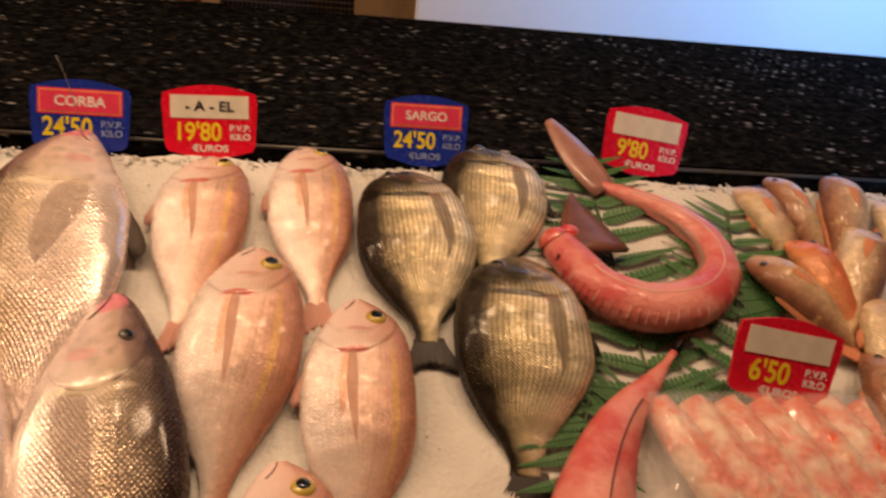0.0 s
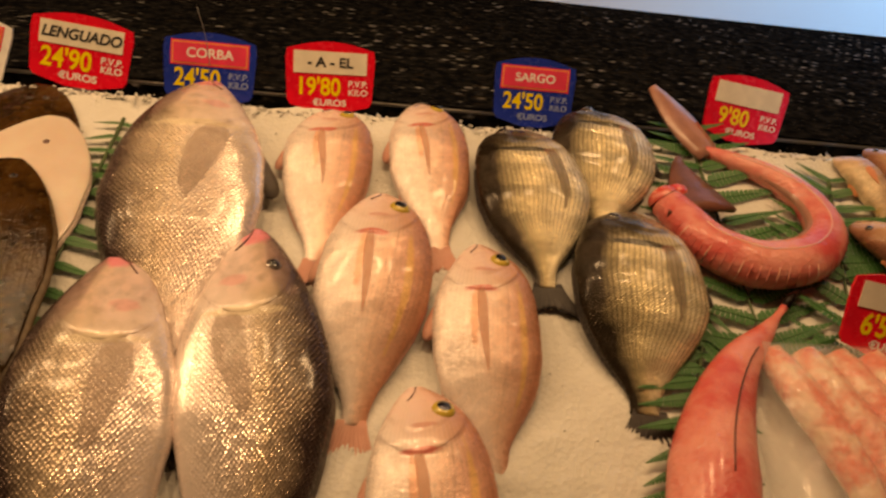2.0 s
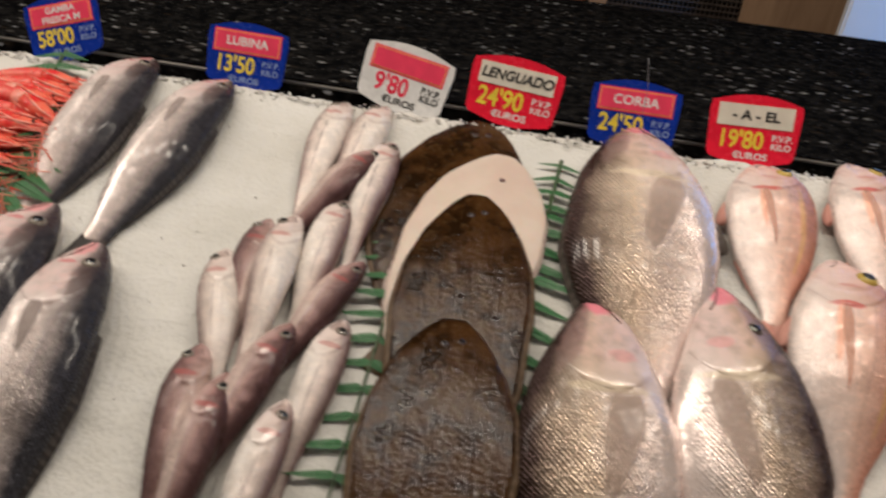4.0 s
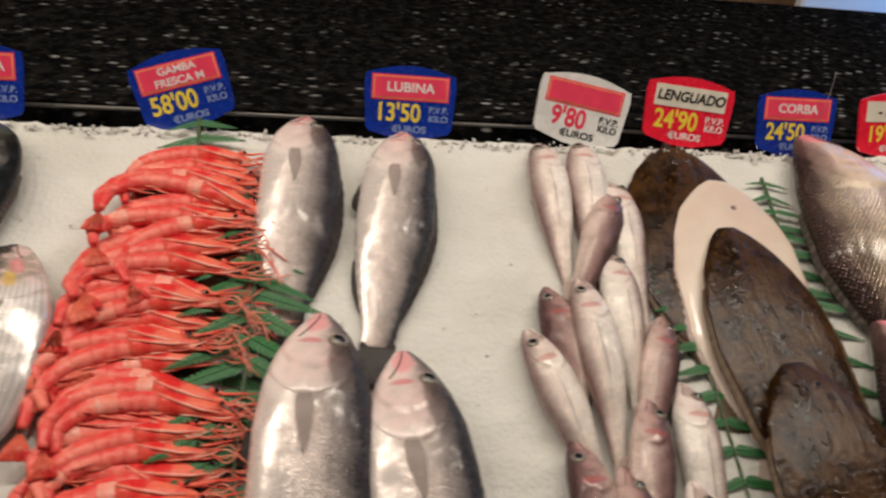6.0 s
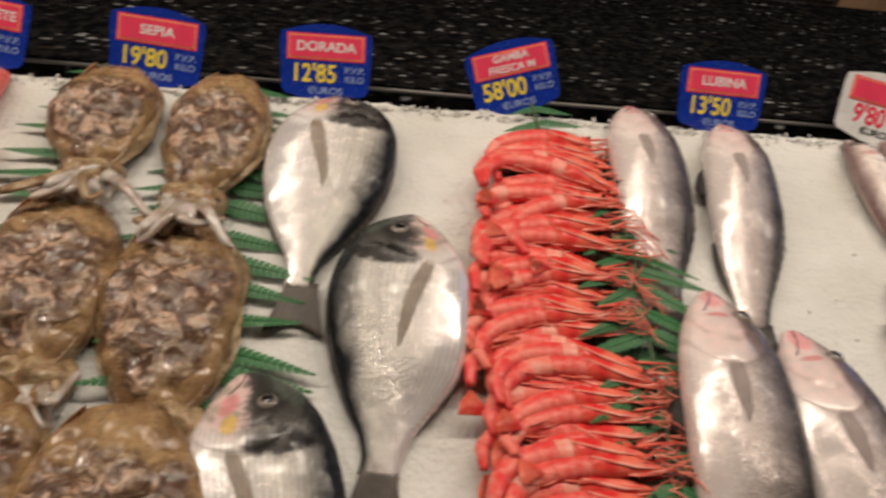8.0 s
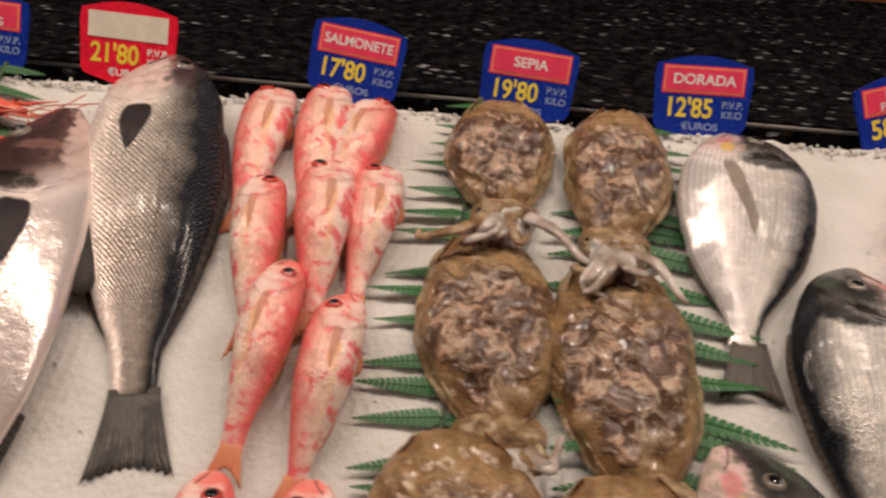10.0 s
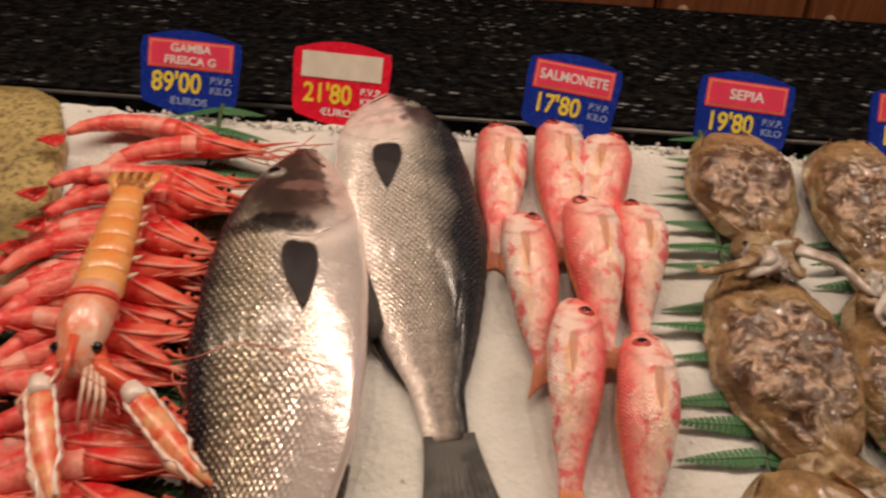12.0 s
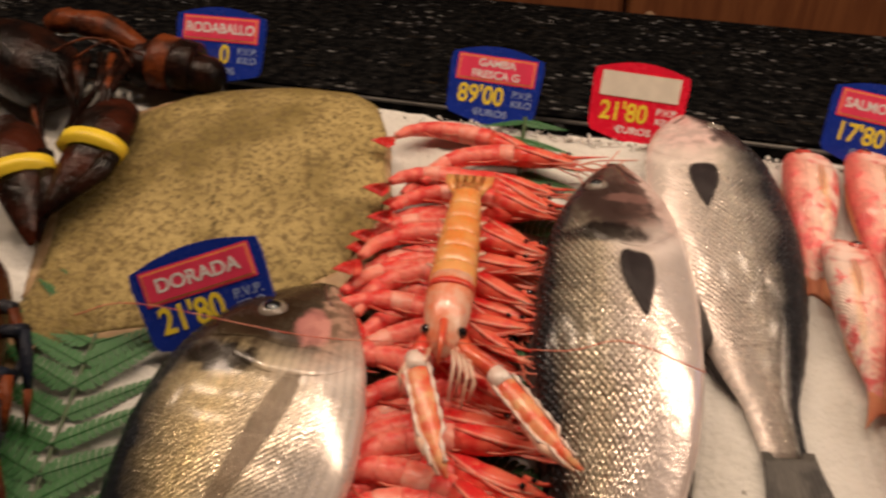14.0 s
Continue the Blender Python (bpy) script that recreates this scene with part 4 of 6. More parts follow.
def eye_on(f, parent, s, q, r, iris, label="", pupil=0.64):
    c = f.top(s, q)
    nrm = (f.top(s, q, 0.01) - c).normalized()
    e = part("eye", dome(c - nrm * r * 0.15, r, r * 0.55, 5, 18, nrm), iris, parent, label)
    part("pupil", dome(c + nrm * r * 0.18, r * pupil, r * 0.33, 4, 14, nrm), M_EYE_BLACK, e)


def lay_fish(name, label, category, group, m, f, skin, fin, gill_mat, iris, tail=(0.17, 0.6, 0.35), eye=(0.12, 0.38, 0.05), pect=None, dorsal=0.02, pelvic=True, mouth=(0.08, -0.25), eye_label="", tail_mat=None, pect_mat=None, spiny=True, gillq=(-0.93, 0.8), rise=0.0):
    t = thing(name, m, label, category, group)
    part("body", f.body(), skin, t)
    part("tail_fin", f.tail_fin(tail[0] * f.L, tail[1] * f.depth, tail[2], rise), tail_mat or fin, t)
    if dorsal:
        part("dorsal_fin", f.edge_fin(1, 0.32, 0.9, dorsal, 0.5, spiny), fin, t)
        part("anal_fin", f.edge_fin(-1, 0.66, 0.88, dorsal * 0.8, 0.6), fin, t)
    if gill_mat:
        g0, g1 = gillq
        part("gill_cover", f.patch(lambda a, b2: (0.02 + (gill_line(g0 + (g1 - g0) * b2) - 0.02) * a, g0 + (g1 - g0) * b2), (0.0002 if f.depth > 0.06 else 0.00012) * min(1.0, f.L / 0.25), 30, 28, True), skin, t)
    if pect:
        s0, q0, ln, wd, turn = pect

        def fan(a, b2):
            spread = (b2 - 0.5) * wd * (0.22 + 0.78 * math.sin(math.pi * min(1.0, 0.1 + 0.88 * a ** 0.6)) ** 0.9)
            reach = ln * a * (1 - 0.35 * abs(b2 - 0.3) ** 1.4 * a)
            return min(0.97, s0 + reach), max(-0.97, min(0.97, q0 + turn * a + spread))
        part("pectoral_fin", f.patch(fan, (0.0005 if pect_mat is skin else 0.0009) * f.L / 0.25, 14, 17, pect_mat is skin), pect_mat or fin, t)
    if pelvic:
        part("pelvic_fin", f.edge_fin(-1, 0.3, 0.44, f.depth * 0.13, 1.3, False, 10), fin, t)
    if mouth:
        path = [f.top(0.004 + mouth[0] * a, -0.1 + mouth[1] * a, 0.0003) for a in np.linspace(0, 1, 8)]
        part("mouth", tube(path, [0.0005 * f.L / 0.25] * 8, 6), M_MOUTH, t)
    if iris:
        eye_on(f, t, eye[0], eye[1], eye[2] * f.depth, iris, eye_label)
    return t


def croaker(u, v, ang, length, depth, flip, w=0.0, rx=0.0, seed=0, bend=0.0, with_eye=True):
    f = Fish(length, depth, depth * 0.36, CROAK, 0.15, flip, bend, seed=seed)
    lay_fish("croaker", "whole grey-brown croaker with a pinkish head", "fish", "croakers on the ice", on_ice(u, v, w, ang, rx), f, M_CROAKER, M_FIN_GREY, True, M_EYE_DARK if with_eye else None, (0.16, 0.45, 0.1), (0.155, 0.45, 0.058), (0.29, -0.36, 0.26, 0.5, 0.3), 0.006, True, (0.09, -0.5), "", None, M_WEB_CROAKER)


def pandora(u, v, ang, length, depth, flip, w=0.0, rx=0.0, seed=0, bend=0.0):
    f = Fish(length, depth, depth * 0.38, BREAM, 0.17, flip, bend, seed=seed)
    lay_fish("pandora_bream", "whole pink pandora bream with a gold-ringed eye", "fish", "pink bream on the ice", on_ice(u, v, w, ang, rx), f, M_PANDORA, M_FIN_PINK, True, M_EYE_GOLD, (0.19, 0.62, 0.45), (0.125, 0.43, 0.098), (0.28, -0.18, 0.36, 0.2, 0.1), 0.004, True, (0.07, -0.45), "gold-ringed eye", M_FIN_PINK, M_WEB_PINK)


def striped_bream(u, v, ang, length, depth, flip, w=0.0, rx=0.0, seed=0, bend=0.0):
    f = Fish(length, depth, depth * 0.36, BREAM, 0.15, flip, bend, seed=seed)
    lay_fish("striped_bream", "dark golden-brown bream with fine stripes", "fish", "striped bream on the ice", on_ice(u, v, w, ang, rx), f, M_SARGO, M_FIN_DARK, True, M_EYE_DARK, (0.17, 0.6, 0.4), (0.12, 0.5, 0.07), (0.285, -0.42, 0.36, 0.28, -0.06), 0.005, True, (0.07, -0.4), "", None, M_WEB_TAN)


def gilthead(u, v, ang, length, depth, flip, w=0.0, rx=0.0, seed=0, bend=0.0, skin=None):
    f = Fish(length, depth, depth * 0.36, BREAM, 0.16, flip, bend, seed=seed)
    lay_fish("gilthead_bream", "shiny silver gilthead bream with a dark back" if not skin else "large golden gilthead bream with a dark back", "fish", "gilthead bream on the ice", on_ice(u, v, w, ang, rx), f, skin or M_DORADA, M_FIN_GREY, True, M_EYE_GREY, (0.19, 0.46, 0.25), (0.14, 0.2, 0.07), (0.275, -0.36, 0.36, 0.24, 0.38), 0.005, False, (0.08, -0.45), "", M_FIN_GREY, M_WEB_TAN)


def sea_bass(u, v, ang, length, depth, flip, w=0.0, rx=0.0, seed=0, bend=0.0):
    f = Fish(length, depth, depth * 0.52, BASSP, 0.15, flip, bend, seed=seed)
    lay_fish("sea_bass", "silvery sea bass with a dark back and pink mouth", "fish", "sea bass on the ice", on_ice(u, v, w, ang, rx), f, M_LUBINA, M_FIN_DARK, True, M_EYE_GREY, (0.17, 0.66, 0.2), (0.115, 0.5, 0.09), (0.28, -0.2, 0.17, 0.36, 0.1), 0.008, True, (0.1, -0.5), "", M_FIN_DARK, M_WEB_GREY)


def large_bass(u, v, ang, length, depth, flip, w=0.0, rx=0.0, seed=0, bend=0.0, skin=None, label="large bass with big shining scales and dark back"):
    f = Fish(length, depth, depth * 0.4, BASSL, 0.15, flip, bend, seed=seed)
    lay_fish("large_bass", label, "fish", "large bass on the ice", on_ice(u, v, w, ang, rx), f, skin or M_BASS, M_FIN_DARK, True, M_EYE_GREY, (0.15, 0.5, 0.12), (0.115, 0.5, 0.08), (0.302, -0.2, 0.145, 0.46, -0.04), 0.008, True, (0.08, -0.5), "", M_FIN_SILVER, M_WEB_DARK)


def whiting(u, v, ang, length, flip, dark=False, w=0.0, rx=0.0, seed=0, bend=0.0):
    f = Fish(length, length * 0.2, length * 0.15, SLIM, 0.12, flip, bend, seed=seed)
    lay_fish("whiting", "small dusky brown whiting" if dark else "small pale silvery whiting", "fish", "small whiting on the ice", on_ice(u, v, w, ang, rx), f, M_WHITING_DARK if dark else M_WHITING, M_FIN_GREY if dark else M_FIN_PALE, True, M_EYE_GREY, (0.13, 0.6, 0.15), (0.11, 0.42, 0.15), (0.25, 0.1, 0.14, 0.25, 0.1), 0.003, False, (0.1, -0.4), "", None, M_WHITING_DARK if dark else M_WHITING)


def red_mullet(u, v, ang, length, depth, flip, w=0.0, rx=0.0, seed=0, bend=0.0):
    f = Fish(length, depth, depth * 0.7, MULLET, 0.15, flip, bend, seed=seed)
    lay_fish("red_mullet", "small red mullet with pink and white scales", "fish", "red mullet on the ice", on_ice(u, v, w, ang, rx), f, M_MULLET, M_FIN_ORANGE, True, M_EYE_RED, (0.17, 0.7, 0.45), (0.13, 0.32, 0.155), (0.27, -0.2, 0.24, 0.34, 0.0), 0.004, True, (0.07, -0.4), "", None, M_WEB_PINK)


def flatfish(name, label, u, v, ang, length, depth, thick, skin, fin, prof, w=0.0, rx=0.0, seed=0, eyes=True, hole=False, fringe=0.012, group="", bend=0.0):
    f = Fish(length, depth, thick, prof, 0.1, 1, bend, True, False, seed)
    t = thing(name, on_ice(u, v, w, ang, rx), label, "fish", group)
    part("body", f.body(), skin, t)
    part("tail_fin", f.tail_fin(0.11 * length, depth * 0.32, -0.12), fin, t)
    part("dorsal_fin", f.edge_fin(1, 0.08, 0.95, fringe, 0.5, False, 60), fin, t)
    part("anal_fin", f.edge_fin(-1, 0.2, 0.95, fringe, 0.5, False, 52), fin, t)
    if eyes:
        eye_on(f, t, 0.075, 0.28, 0.0035, M_EYE_DARK)
        eye_on(f, t, 0.09, -0.12, 0.0035, M_EYE_DARK)
    if hole:
        part("vent", dome(f.top(0.13, 0.15), 0.003, 0.0008), M_MOUTH, t, "small dark hole")
    return t


# croakers
croaker(-0.066, 0.022, 3.0, 0.42, 0.138, -1, 0.0, 0, 1, 0.0, False)
croaker(-0.091, -0.214, 4.0, 0.40, 0.122, -1, 0.012, 4, 2, 0.02, False)
croaker(0.006, -0.183, 8.0, 0.40, 0.118, 1, 0.014, 4, 3, -0.02)
# pandora bream
pandora(0.058, -0.002, 3.0, 0.240, 0.086, 1, 0.0, 0, 4, -0.03)
pandora(0.149, 0.020, 5.0, 0.240, 0.080, 1, 0.0, 0, 5, 0.02)
pandora(0.114, -0.126, -1.0, 0.272, 0.097, 1, 0.012, 4, 6, -0.03)
pandora(0.202, -0.177, 2.0, 0.260, 0.089, 1, 0.010, 4, 7, 0.01)
pandora(0.148, -0.325, 7.0, 0.250, 0.092, 1, 0.012, 4, 8)
# striped bream
striped_bream(0.254, -0.012, 2.0, 0.238, 0.110, -1, 0.002, 0, 9, 0.02)
striped_bream(0.350, 0.028, -10.0, 0.210, 0.110, -1, 0.0, 0, 10)
striped_bream(0.352, -0.126, -5.0, 0.242, 0.118, -1, 0.012, 4, 11)
# soles
flatfish("sole", "dark brown sole lying on the ice", -0.226, 0.002, -6, 0.32, 0.136, 0.011, M_SOLE, M_FIN_BROWN, SOLEP, 0.0, 0, 12, True, False, 0.008, "soles on the ice")
flatfish("sole", "upturned sole showing its cream-white belly", -0.196, -0.052, -6, 0.33, 0.130, 0.011, M_SOLE_WHITE, M_FIN_PALE, SOLEP, 0.009, 2, 13, False, True, 0.006, "soles on the ice", -0.04)
flatfish("sole", "large dark brown glossy sole on top of others", -0.214, -0.120, 4, 0.36, 0.118, 0.013, M_SOLE, M_FIN_BROWN, SOLEP, 0.018, 2, 14, True, False, 0.008, "soles on the ice")
flatfish("sole", "dark brown glossy sole at the front of the pile", -0.208, -0.270, 4, 0.33, 0.118, 0.016, M_SOLE, M_FIN_BROWN, SOLEP, 0.028, 3, 15, True, False, 0.008, "soles on the ice")
# sea bass
sea_bass(-0.610, 0.018, -3.0, 0.292, 0.074, 1, 0.0, 0, 16)
sea_bass(-0.514, 0.002, -7.0, 0.288, 0.072, 1, 0.0, 0, 17, -0.02)
sea_bass(-0.594, -0.218, -4.0, 0.33, 0.088, 1, 0.014, 4, 18, 0.02)
sea_bass(-0.532, -0.252, 4.0, 0.33, 0.082, 1, 0.014, 4, 19, 0.03)
# whiting
whiting(-0.376, -0.004, -2, 0.195, -1, False, 0.0, 0, 20, 0.03)
whiting(-0.333, 0.000, -6, 0.190, -1, False, 0.0, 0, 21)
whiting(-0.312, -0.055, -4, 0.190, 1, False, 0.002, 0, 22, 0.04)
whiting(-0.316, -0.078, -26, 0.175, 1, True, 0.012, 2, 23)
whiting(-0.336, -0.146, -2, 0.175, 1, False, 0.008, 2, 24)
whiting(-0.400, -0.182, 4, 0.170, -1, True, 0.004, 2, 25)
whiting(-0.373, -0.180, 2, 0.185, -1, False, 0.014, 3, 26)
whiting(-0.425, -0.226, 16, 0.180, -1, False, 0.006, 3, 27)
whiting(-0.300, -0.214, -20, 0.165, 1, True, 0.006, 2, 28)
whiting(-0.338, -0.294, -12, 0.175, 1, True, 0.014, 3, 29)
whiting(-0.300, -0.276, -4, 0.180, 1, False, 0.004, 2, 30)
whiting(-0.404, -0.325, 6, 0.180, -1, True, 0.010, 3, 31)
whiting(-0.372, -0.350, 0, 0.175, 1, True, 0.016, 3, 32)
whiting(-0.320, -0.362, -3, 0.175, 1, False, 0.014, 3, 33)
# gilthead bream
gilthead(-0.900, -0.004, -1.0, 0.262, 0.108, 1, 0.002, 0, 34, -0.07)
gilthead(-0.832, -0.152, -7.0, 0.262, 0.108, -1, 0.010, 3, 35)
gilthead(-0.952, -0.302, 12.0, 0.270, 0.104, 1, 0.006, 3, 36)
gilthead(-1.655, -0.236, -3.0, 0.400, 0.146, -1, 0.016, 3, 37, 0.0, M_DORADA_GOLD)
# red mullet
red_mullet(-1.296, 0.008, -2, 0.178, 0.044, -1, 0.0, 0, 38)
red_mullet(-1.248, 0.012, -1, 0.174, 0.044, -1, 0.004, 0, 39)
red_mullet(-1.206, -0.001, -9, 0.156, 0.046, 1, 0.002, 0, 40)
red_mullet(-1.284, -0.106, 6, 0.164, 0.041, 1, 0.010, 2, 41)
red_mullet(-1.234, -0.089, 3, 0.168, 0.045, -1, 0.014, 2, 42)
red_mullet(-1.192, -0.086, -4, 0.152, 0.042, -1, 0.010, 2, 43)
red_mullet(-1.248, -0.194, -4, 0.166, 0.038, 1, 0.018, 3, 44)
red_mullet(-1.202, -0.218, -6, 0.158, 0.041, -1, 0.016, 3, 45)
red_mullet(-1.264, -0.350, 3, 0.170, 0.042, 1, 0.014, 3, 46)
red_mullet(-1.204, -0.350, 1, 0.170, 0.042, -1, 0.014, 3, 47)
# large bass
large_bass(-1.400, 0.038, 9.5, 0.405, 0.110, 1, 0.0, 0, 48, 0.03, M_BASS_PALE, "large silver-grey bass with a dark back")
large_bass(-1.458, -0.056, 4.5, 0.48, 0.112, -1, 0.012, 2, 49)
# turbot
flatfish("turbot", "large olive-sand turbot with dark specks", -1.705, 0.012, -27, 0.40, 0.285, 0.024, M_TURBOT, M_FIN_SAND, TURBP, 0.0, 0, 50, False, False, 0.022)



# ---------------------------------------------------------------- shellfish, cuttlefish, ferns and the rest
M_PRAWN = mottled("prawn_red", (0.72, 0.06, 0.05), (0.86, 0.25, 0.19), 0.3, 80.0, 0.35, 300.0, 0.0, 0.08, 0.2, 0.002, 0.22)
M_PRAWN_HEAD = mottled("prawn_head_red", (0.66, 0.03, 0.025), (0.8, 0.17, 0.1), 0.26, 60.0, 0.3, 300.0, 0.0, 0.08, 0.15, 0.002, 0.22)
M_PRAWN_PALE = mottled("prawn_pink", (0.82, 0.2, 0.14), (0.86, 0.42, 0.34), 0.28, 60.0, 0.35, 300.0, 0.0, 0.08, 0.2, 0.002, 0.22)
M_PRAWN_LEG = mottled("prawn_leg", (0.62, 0.09, 0.05), (0.75, 0.28, 0.18), 0.35, 90.0, 0.1, 400.0, 0.0, 0.4)
M_LANGO = mottled("langoustine_orange", (0.8, 0.27, 0.05), (0.84, 0.4, 0.13), 0.3, 50.0, 0.3, 350.0, 0.0, 0.5, 0.15)
M_LANGO_CLAW = mottled("langoustine_claw", (0.78, 0.12, 0.05), (0.84, 0.42, 0.2), 0.3, 90.0, 0.4, 350.0, 0.0, 0.3, 0.15)
M_LANGO_WHITE = mottled("langoustine_white", (0.78, 0.6, 0.52), (0.84, 0.74, 0.68), 0.3, 60.0, 0.3, 350.0, 0.0, 0.3)
M_LANGO_PALE = mottled("langoustine_pale", (0.76, 0.44, 0.3), (0.8, 0.58, 0.46), 0.35, 60.0, 0.3, 350.0, 0.0, 0.4)
M_LANGO_HEAD = mottled("langoustine_head", (0.8, 0.22, 0.1), (0.82, 0.5, 0.36), 0.3, 60.0, 0.35, 300.0, 0.0, 0.4)
M_LANGO_RED = mottled("langoustine_red", (0.72, 0.06, 0.03), (0.76, 0.16, 0.06), 0.3, 60.0, 0.25, 350.0, 0.0, 0.5)
M_LOBSTER = mottled("lobster_dark_shell", (0.005, 0.004, 0.004), (0.022, 0.008, 0.005), 0.2, 40.0, 0.6, 200.0, 0.0, 0.04, 0.0, 0.003, 0.12)
M_LOBSTER_ORANGE = mottled("lobster_orange_shell", (0.17, 0.04, 0.01), (0.03, 0.012, 0.008), 0.3, 35.0, 0.6, 200.0, 0.0, 0.04, 0.0, 0.003, 0.12)
M_LOBSTER_BLUE = mottled("lobster_blue_black", (0.01, 0.014, 0.026), (0.03, 0.03, 0.035), 0.3, 40.0, 0.6, 200.0, 0.0, 0.04, 0.0, 0.003, 0.12)
M_LOBSTER_SHELL = mottled("lobster_claw_shell", (0.008, 0.005, 0.004), (0.055, 0.013, 0.006), 0.2, 22.0, 0.6, 160.0, 0.0, 0.04, 0.0, 0.003, 0.12)
M_BAND = plain("yellow_rubber", (0.85, 0.62, 0.02), 0.45)
M_FERN = mottled("fern_green", (0.022, 0.115, 0.03), (0.045, 0.17, 0.05), 0.45, 60.0, 0.3, 400.0)
M_STEM = mottled("fern_stem", (0.04, 0.08, 0.03), (0.06, 0.1, 0.035), 0.5, 60.0, 0.2, 300.0)
M_DOGFISH = mottled("skinned_pink_flesh", (0.6, 0.085, 0.085), (0.76, 0.3, 0.26), 0.34, 22.0, 0.7, 200.0, 0.0, 0.15, 0.2, 0.002, 0.4)
M_DOGPALE = mottled("pale_pink_flesh", (0.76, 0.36, 0.29), (0.8, 0.46, 0.38), 0.34, 40.0, 0.4, 240.0, 0.0, 0.15, 0.1)
M_DOGSKIN = mottled("brown_pink_skin", (0.3, 0.14, 0.11), (0.42, 0.2, 0.16), 0.35, 30.0, 0.3, 300.0, 0.0, 0.4)
M_DOGWING = mottled("dark_brown_wing", (0.13, 0.045, 0.03), (0.2, 0.075, 0.055), 0.4, 40.0, 0.4, 240.0, 0.0, 0.1)
M_RAWRED = mottled("raw_red_cut", (0.62, 0.05, 0.05), (0.72, 0.2, 0.16), 0.25, 80.0, 0.5, 240.0, 0.0, 0.6, 0.2)
M_FILLET = mottled("orange_pink_fillet", (0.78, 0.1, 0.03), (0.86, 0.6, 0.46), 0.3, 42.0, 0.8, 160.0, 0.0, 0.25, 0.2, 0.003)
M_ROCKFISH = fish_skin("rosy_brown_skin", (0.76, 0.6, 0.4), (0.54, 0.33, 0.2), (0.3, 0.13, 0.08), ((0.54, 0.3, 0.2), (0.4, 0.2, 0.13), (0.28, 0.12, 0.085)), 44, 16, 0.3, 0.4, 0.28, 0.2, 0.0, 0.1, ((0.7, 0.48, 0.2), 50.0, 0.55), 0.35)
M_SCORPION = fish_skin("orange_red_skin", (0.72, 0.3, 0.14), (0.68, 0.16, 0.06), (0.55, 0.1, 0.04), ((0.68, 0.16, 0.06), (0.6, 0.13, 0.05), (0.5, 0.09, 0.04)), 40, 14, 0.2, 0.3, 0.3, 0.15, 0.0, 0.0, ((0.75, 0.36, 0.18), 60.0, 0.55))
# clear plastic film
M_FILM, nt, b, co = base_mat("clear_film")
put(nt, b, Base_Color=(0.9, 0.88, 0.84), Roughness=0.08, Alpha=0.12, Coat_Weight=1.0, Coat_Roughness=0.05)
bumped(nt, b, noise_of(nt, co, 60.0, 4.0, 0.6, 1.0), 0.8, 0.004)
# cuttlefish skin: brown, with torn pale and dark patches
M_SEPIA, nt, b, co = base_mat("cuttlefish_skin")
n1 = noise_of(nt, co, 26.0, 5.0, 0.62, 0.8)
n2 = noise_of(nt, co, 62.0, 4.0, 0.6, 1.0)
n3 = noise_of(nt, co, 300.0, 3.0)
uv = nd(nt, "ShaderNodeSeparateXYZ", {0: nd(nt, "ShaderNodeUVMap").outputs[0]})
du = ma(nt, "MULTIPLY", ma(nt, "SUBTRACT", uv.outputs[0], 0.5), 2.4)
dv = ma(nt, "MULTIPLY", ma(nt, "SUBTRACT", uv.outputs[1], 0.55), 2.3)
far = ma(nt, "ADD", ma(nt, "ADD", ma(nt, "MULTIPLY", du, du), ma(nt, "MULTIPLY", dv, dv)), ma(nt, "MULTIPLY", ma(nt, "SUBTRACT", n1, 0.5), 1.6))
mid = smooth(nt, far, 0.45, 0.85, 1.0, 0.0)
col = mixc(nt, smooth(nt, n1, 0.35, 0.65), (0.14, 0.075, 0.03, 1), (0.38, 0.25, 0.12, 1))
col = mixc(nt, ma(nt, "MULTIPLY", smooth(nt, n3, 0.45, 0.65), 0.4), col, (0.16, 0.085, 0.04, 1))
pale = mixc(nt, smooth(nt, n1, 0.42, 0.58), (0.56, 0.37, 0.25, 1), (0.42, 0.33, 0.24, 1))
patch_col = mixc(nt, smooth(nt, n2, 0.45, 0.62), (0.075, 0.04, 0.025, 1), pale)
patch_col = mixc(nt, ma(nt, "MULTIPLY", smooth(nt, n3, 0.55, 0.65), 0.5), patch_col, (0.12, 0.06, 0.04, 1))
col = mixc(nt, ma(nt, "MULTIPLY", mid, 0.85), col, patch_col)
put(nt, b, Base_Color=col, Roughness=smooth(nt, n2, 0.3, 0.7, 0.14, 0.3), Coat_Weight=0.35, Coat_Roughness=0.06, Subsurface_Weight=0.1, Subsurface_Scale=0.01)
bumped(nt, b, ma(nt, "ADD", ma(nt, "MULTIPLY", n2, smooth(nt, mid, 0.0, 1.0, 0.3, 1.3)), n1), 0.7, 0.005)
M_SEPIA_FIN = mottled("cuttlefish_fin", (0.2, 0.12, 0.055), (0.42, 0.31, 0.18), 0.24, 60.0, 0.9, 110.0, 0.0, 0.15, 0.2, 0.005)
M_SEPIA_ARM = mottled("cuttlefish_arm", (0.3, 0.24, 0.19), (0.62, 0.56, 0.52), 0.16, 45.0, 0.7, 240.0, 0.0, 0.7, 0.2)


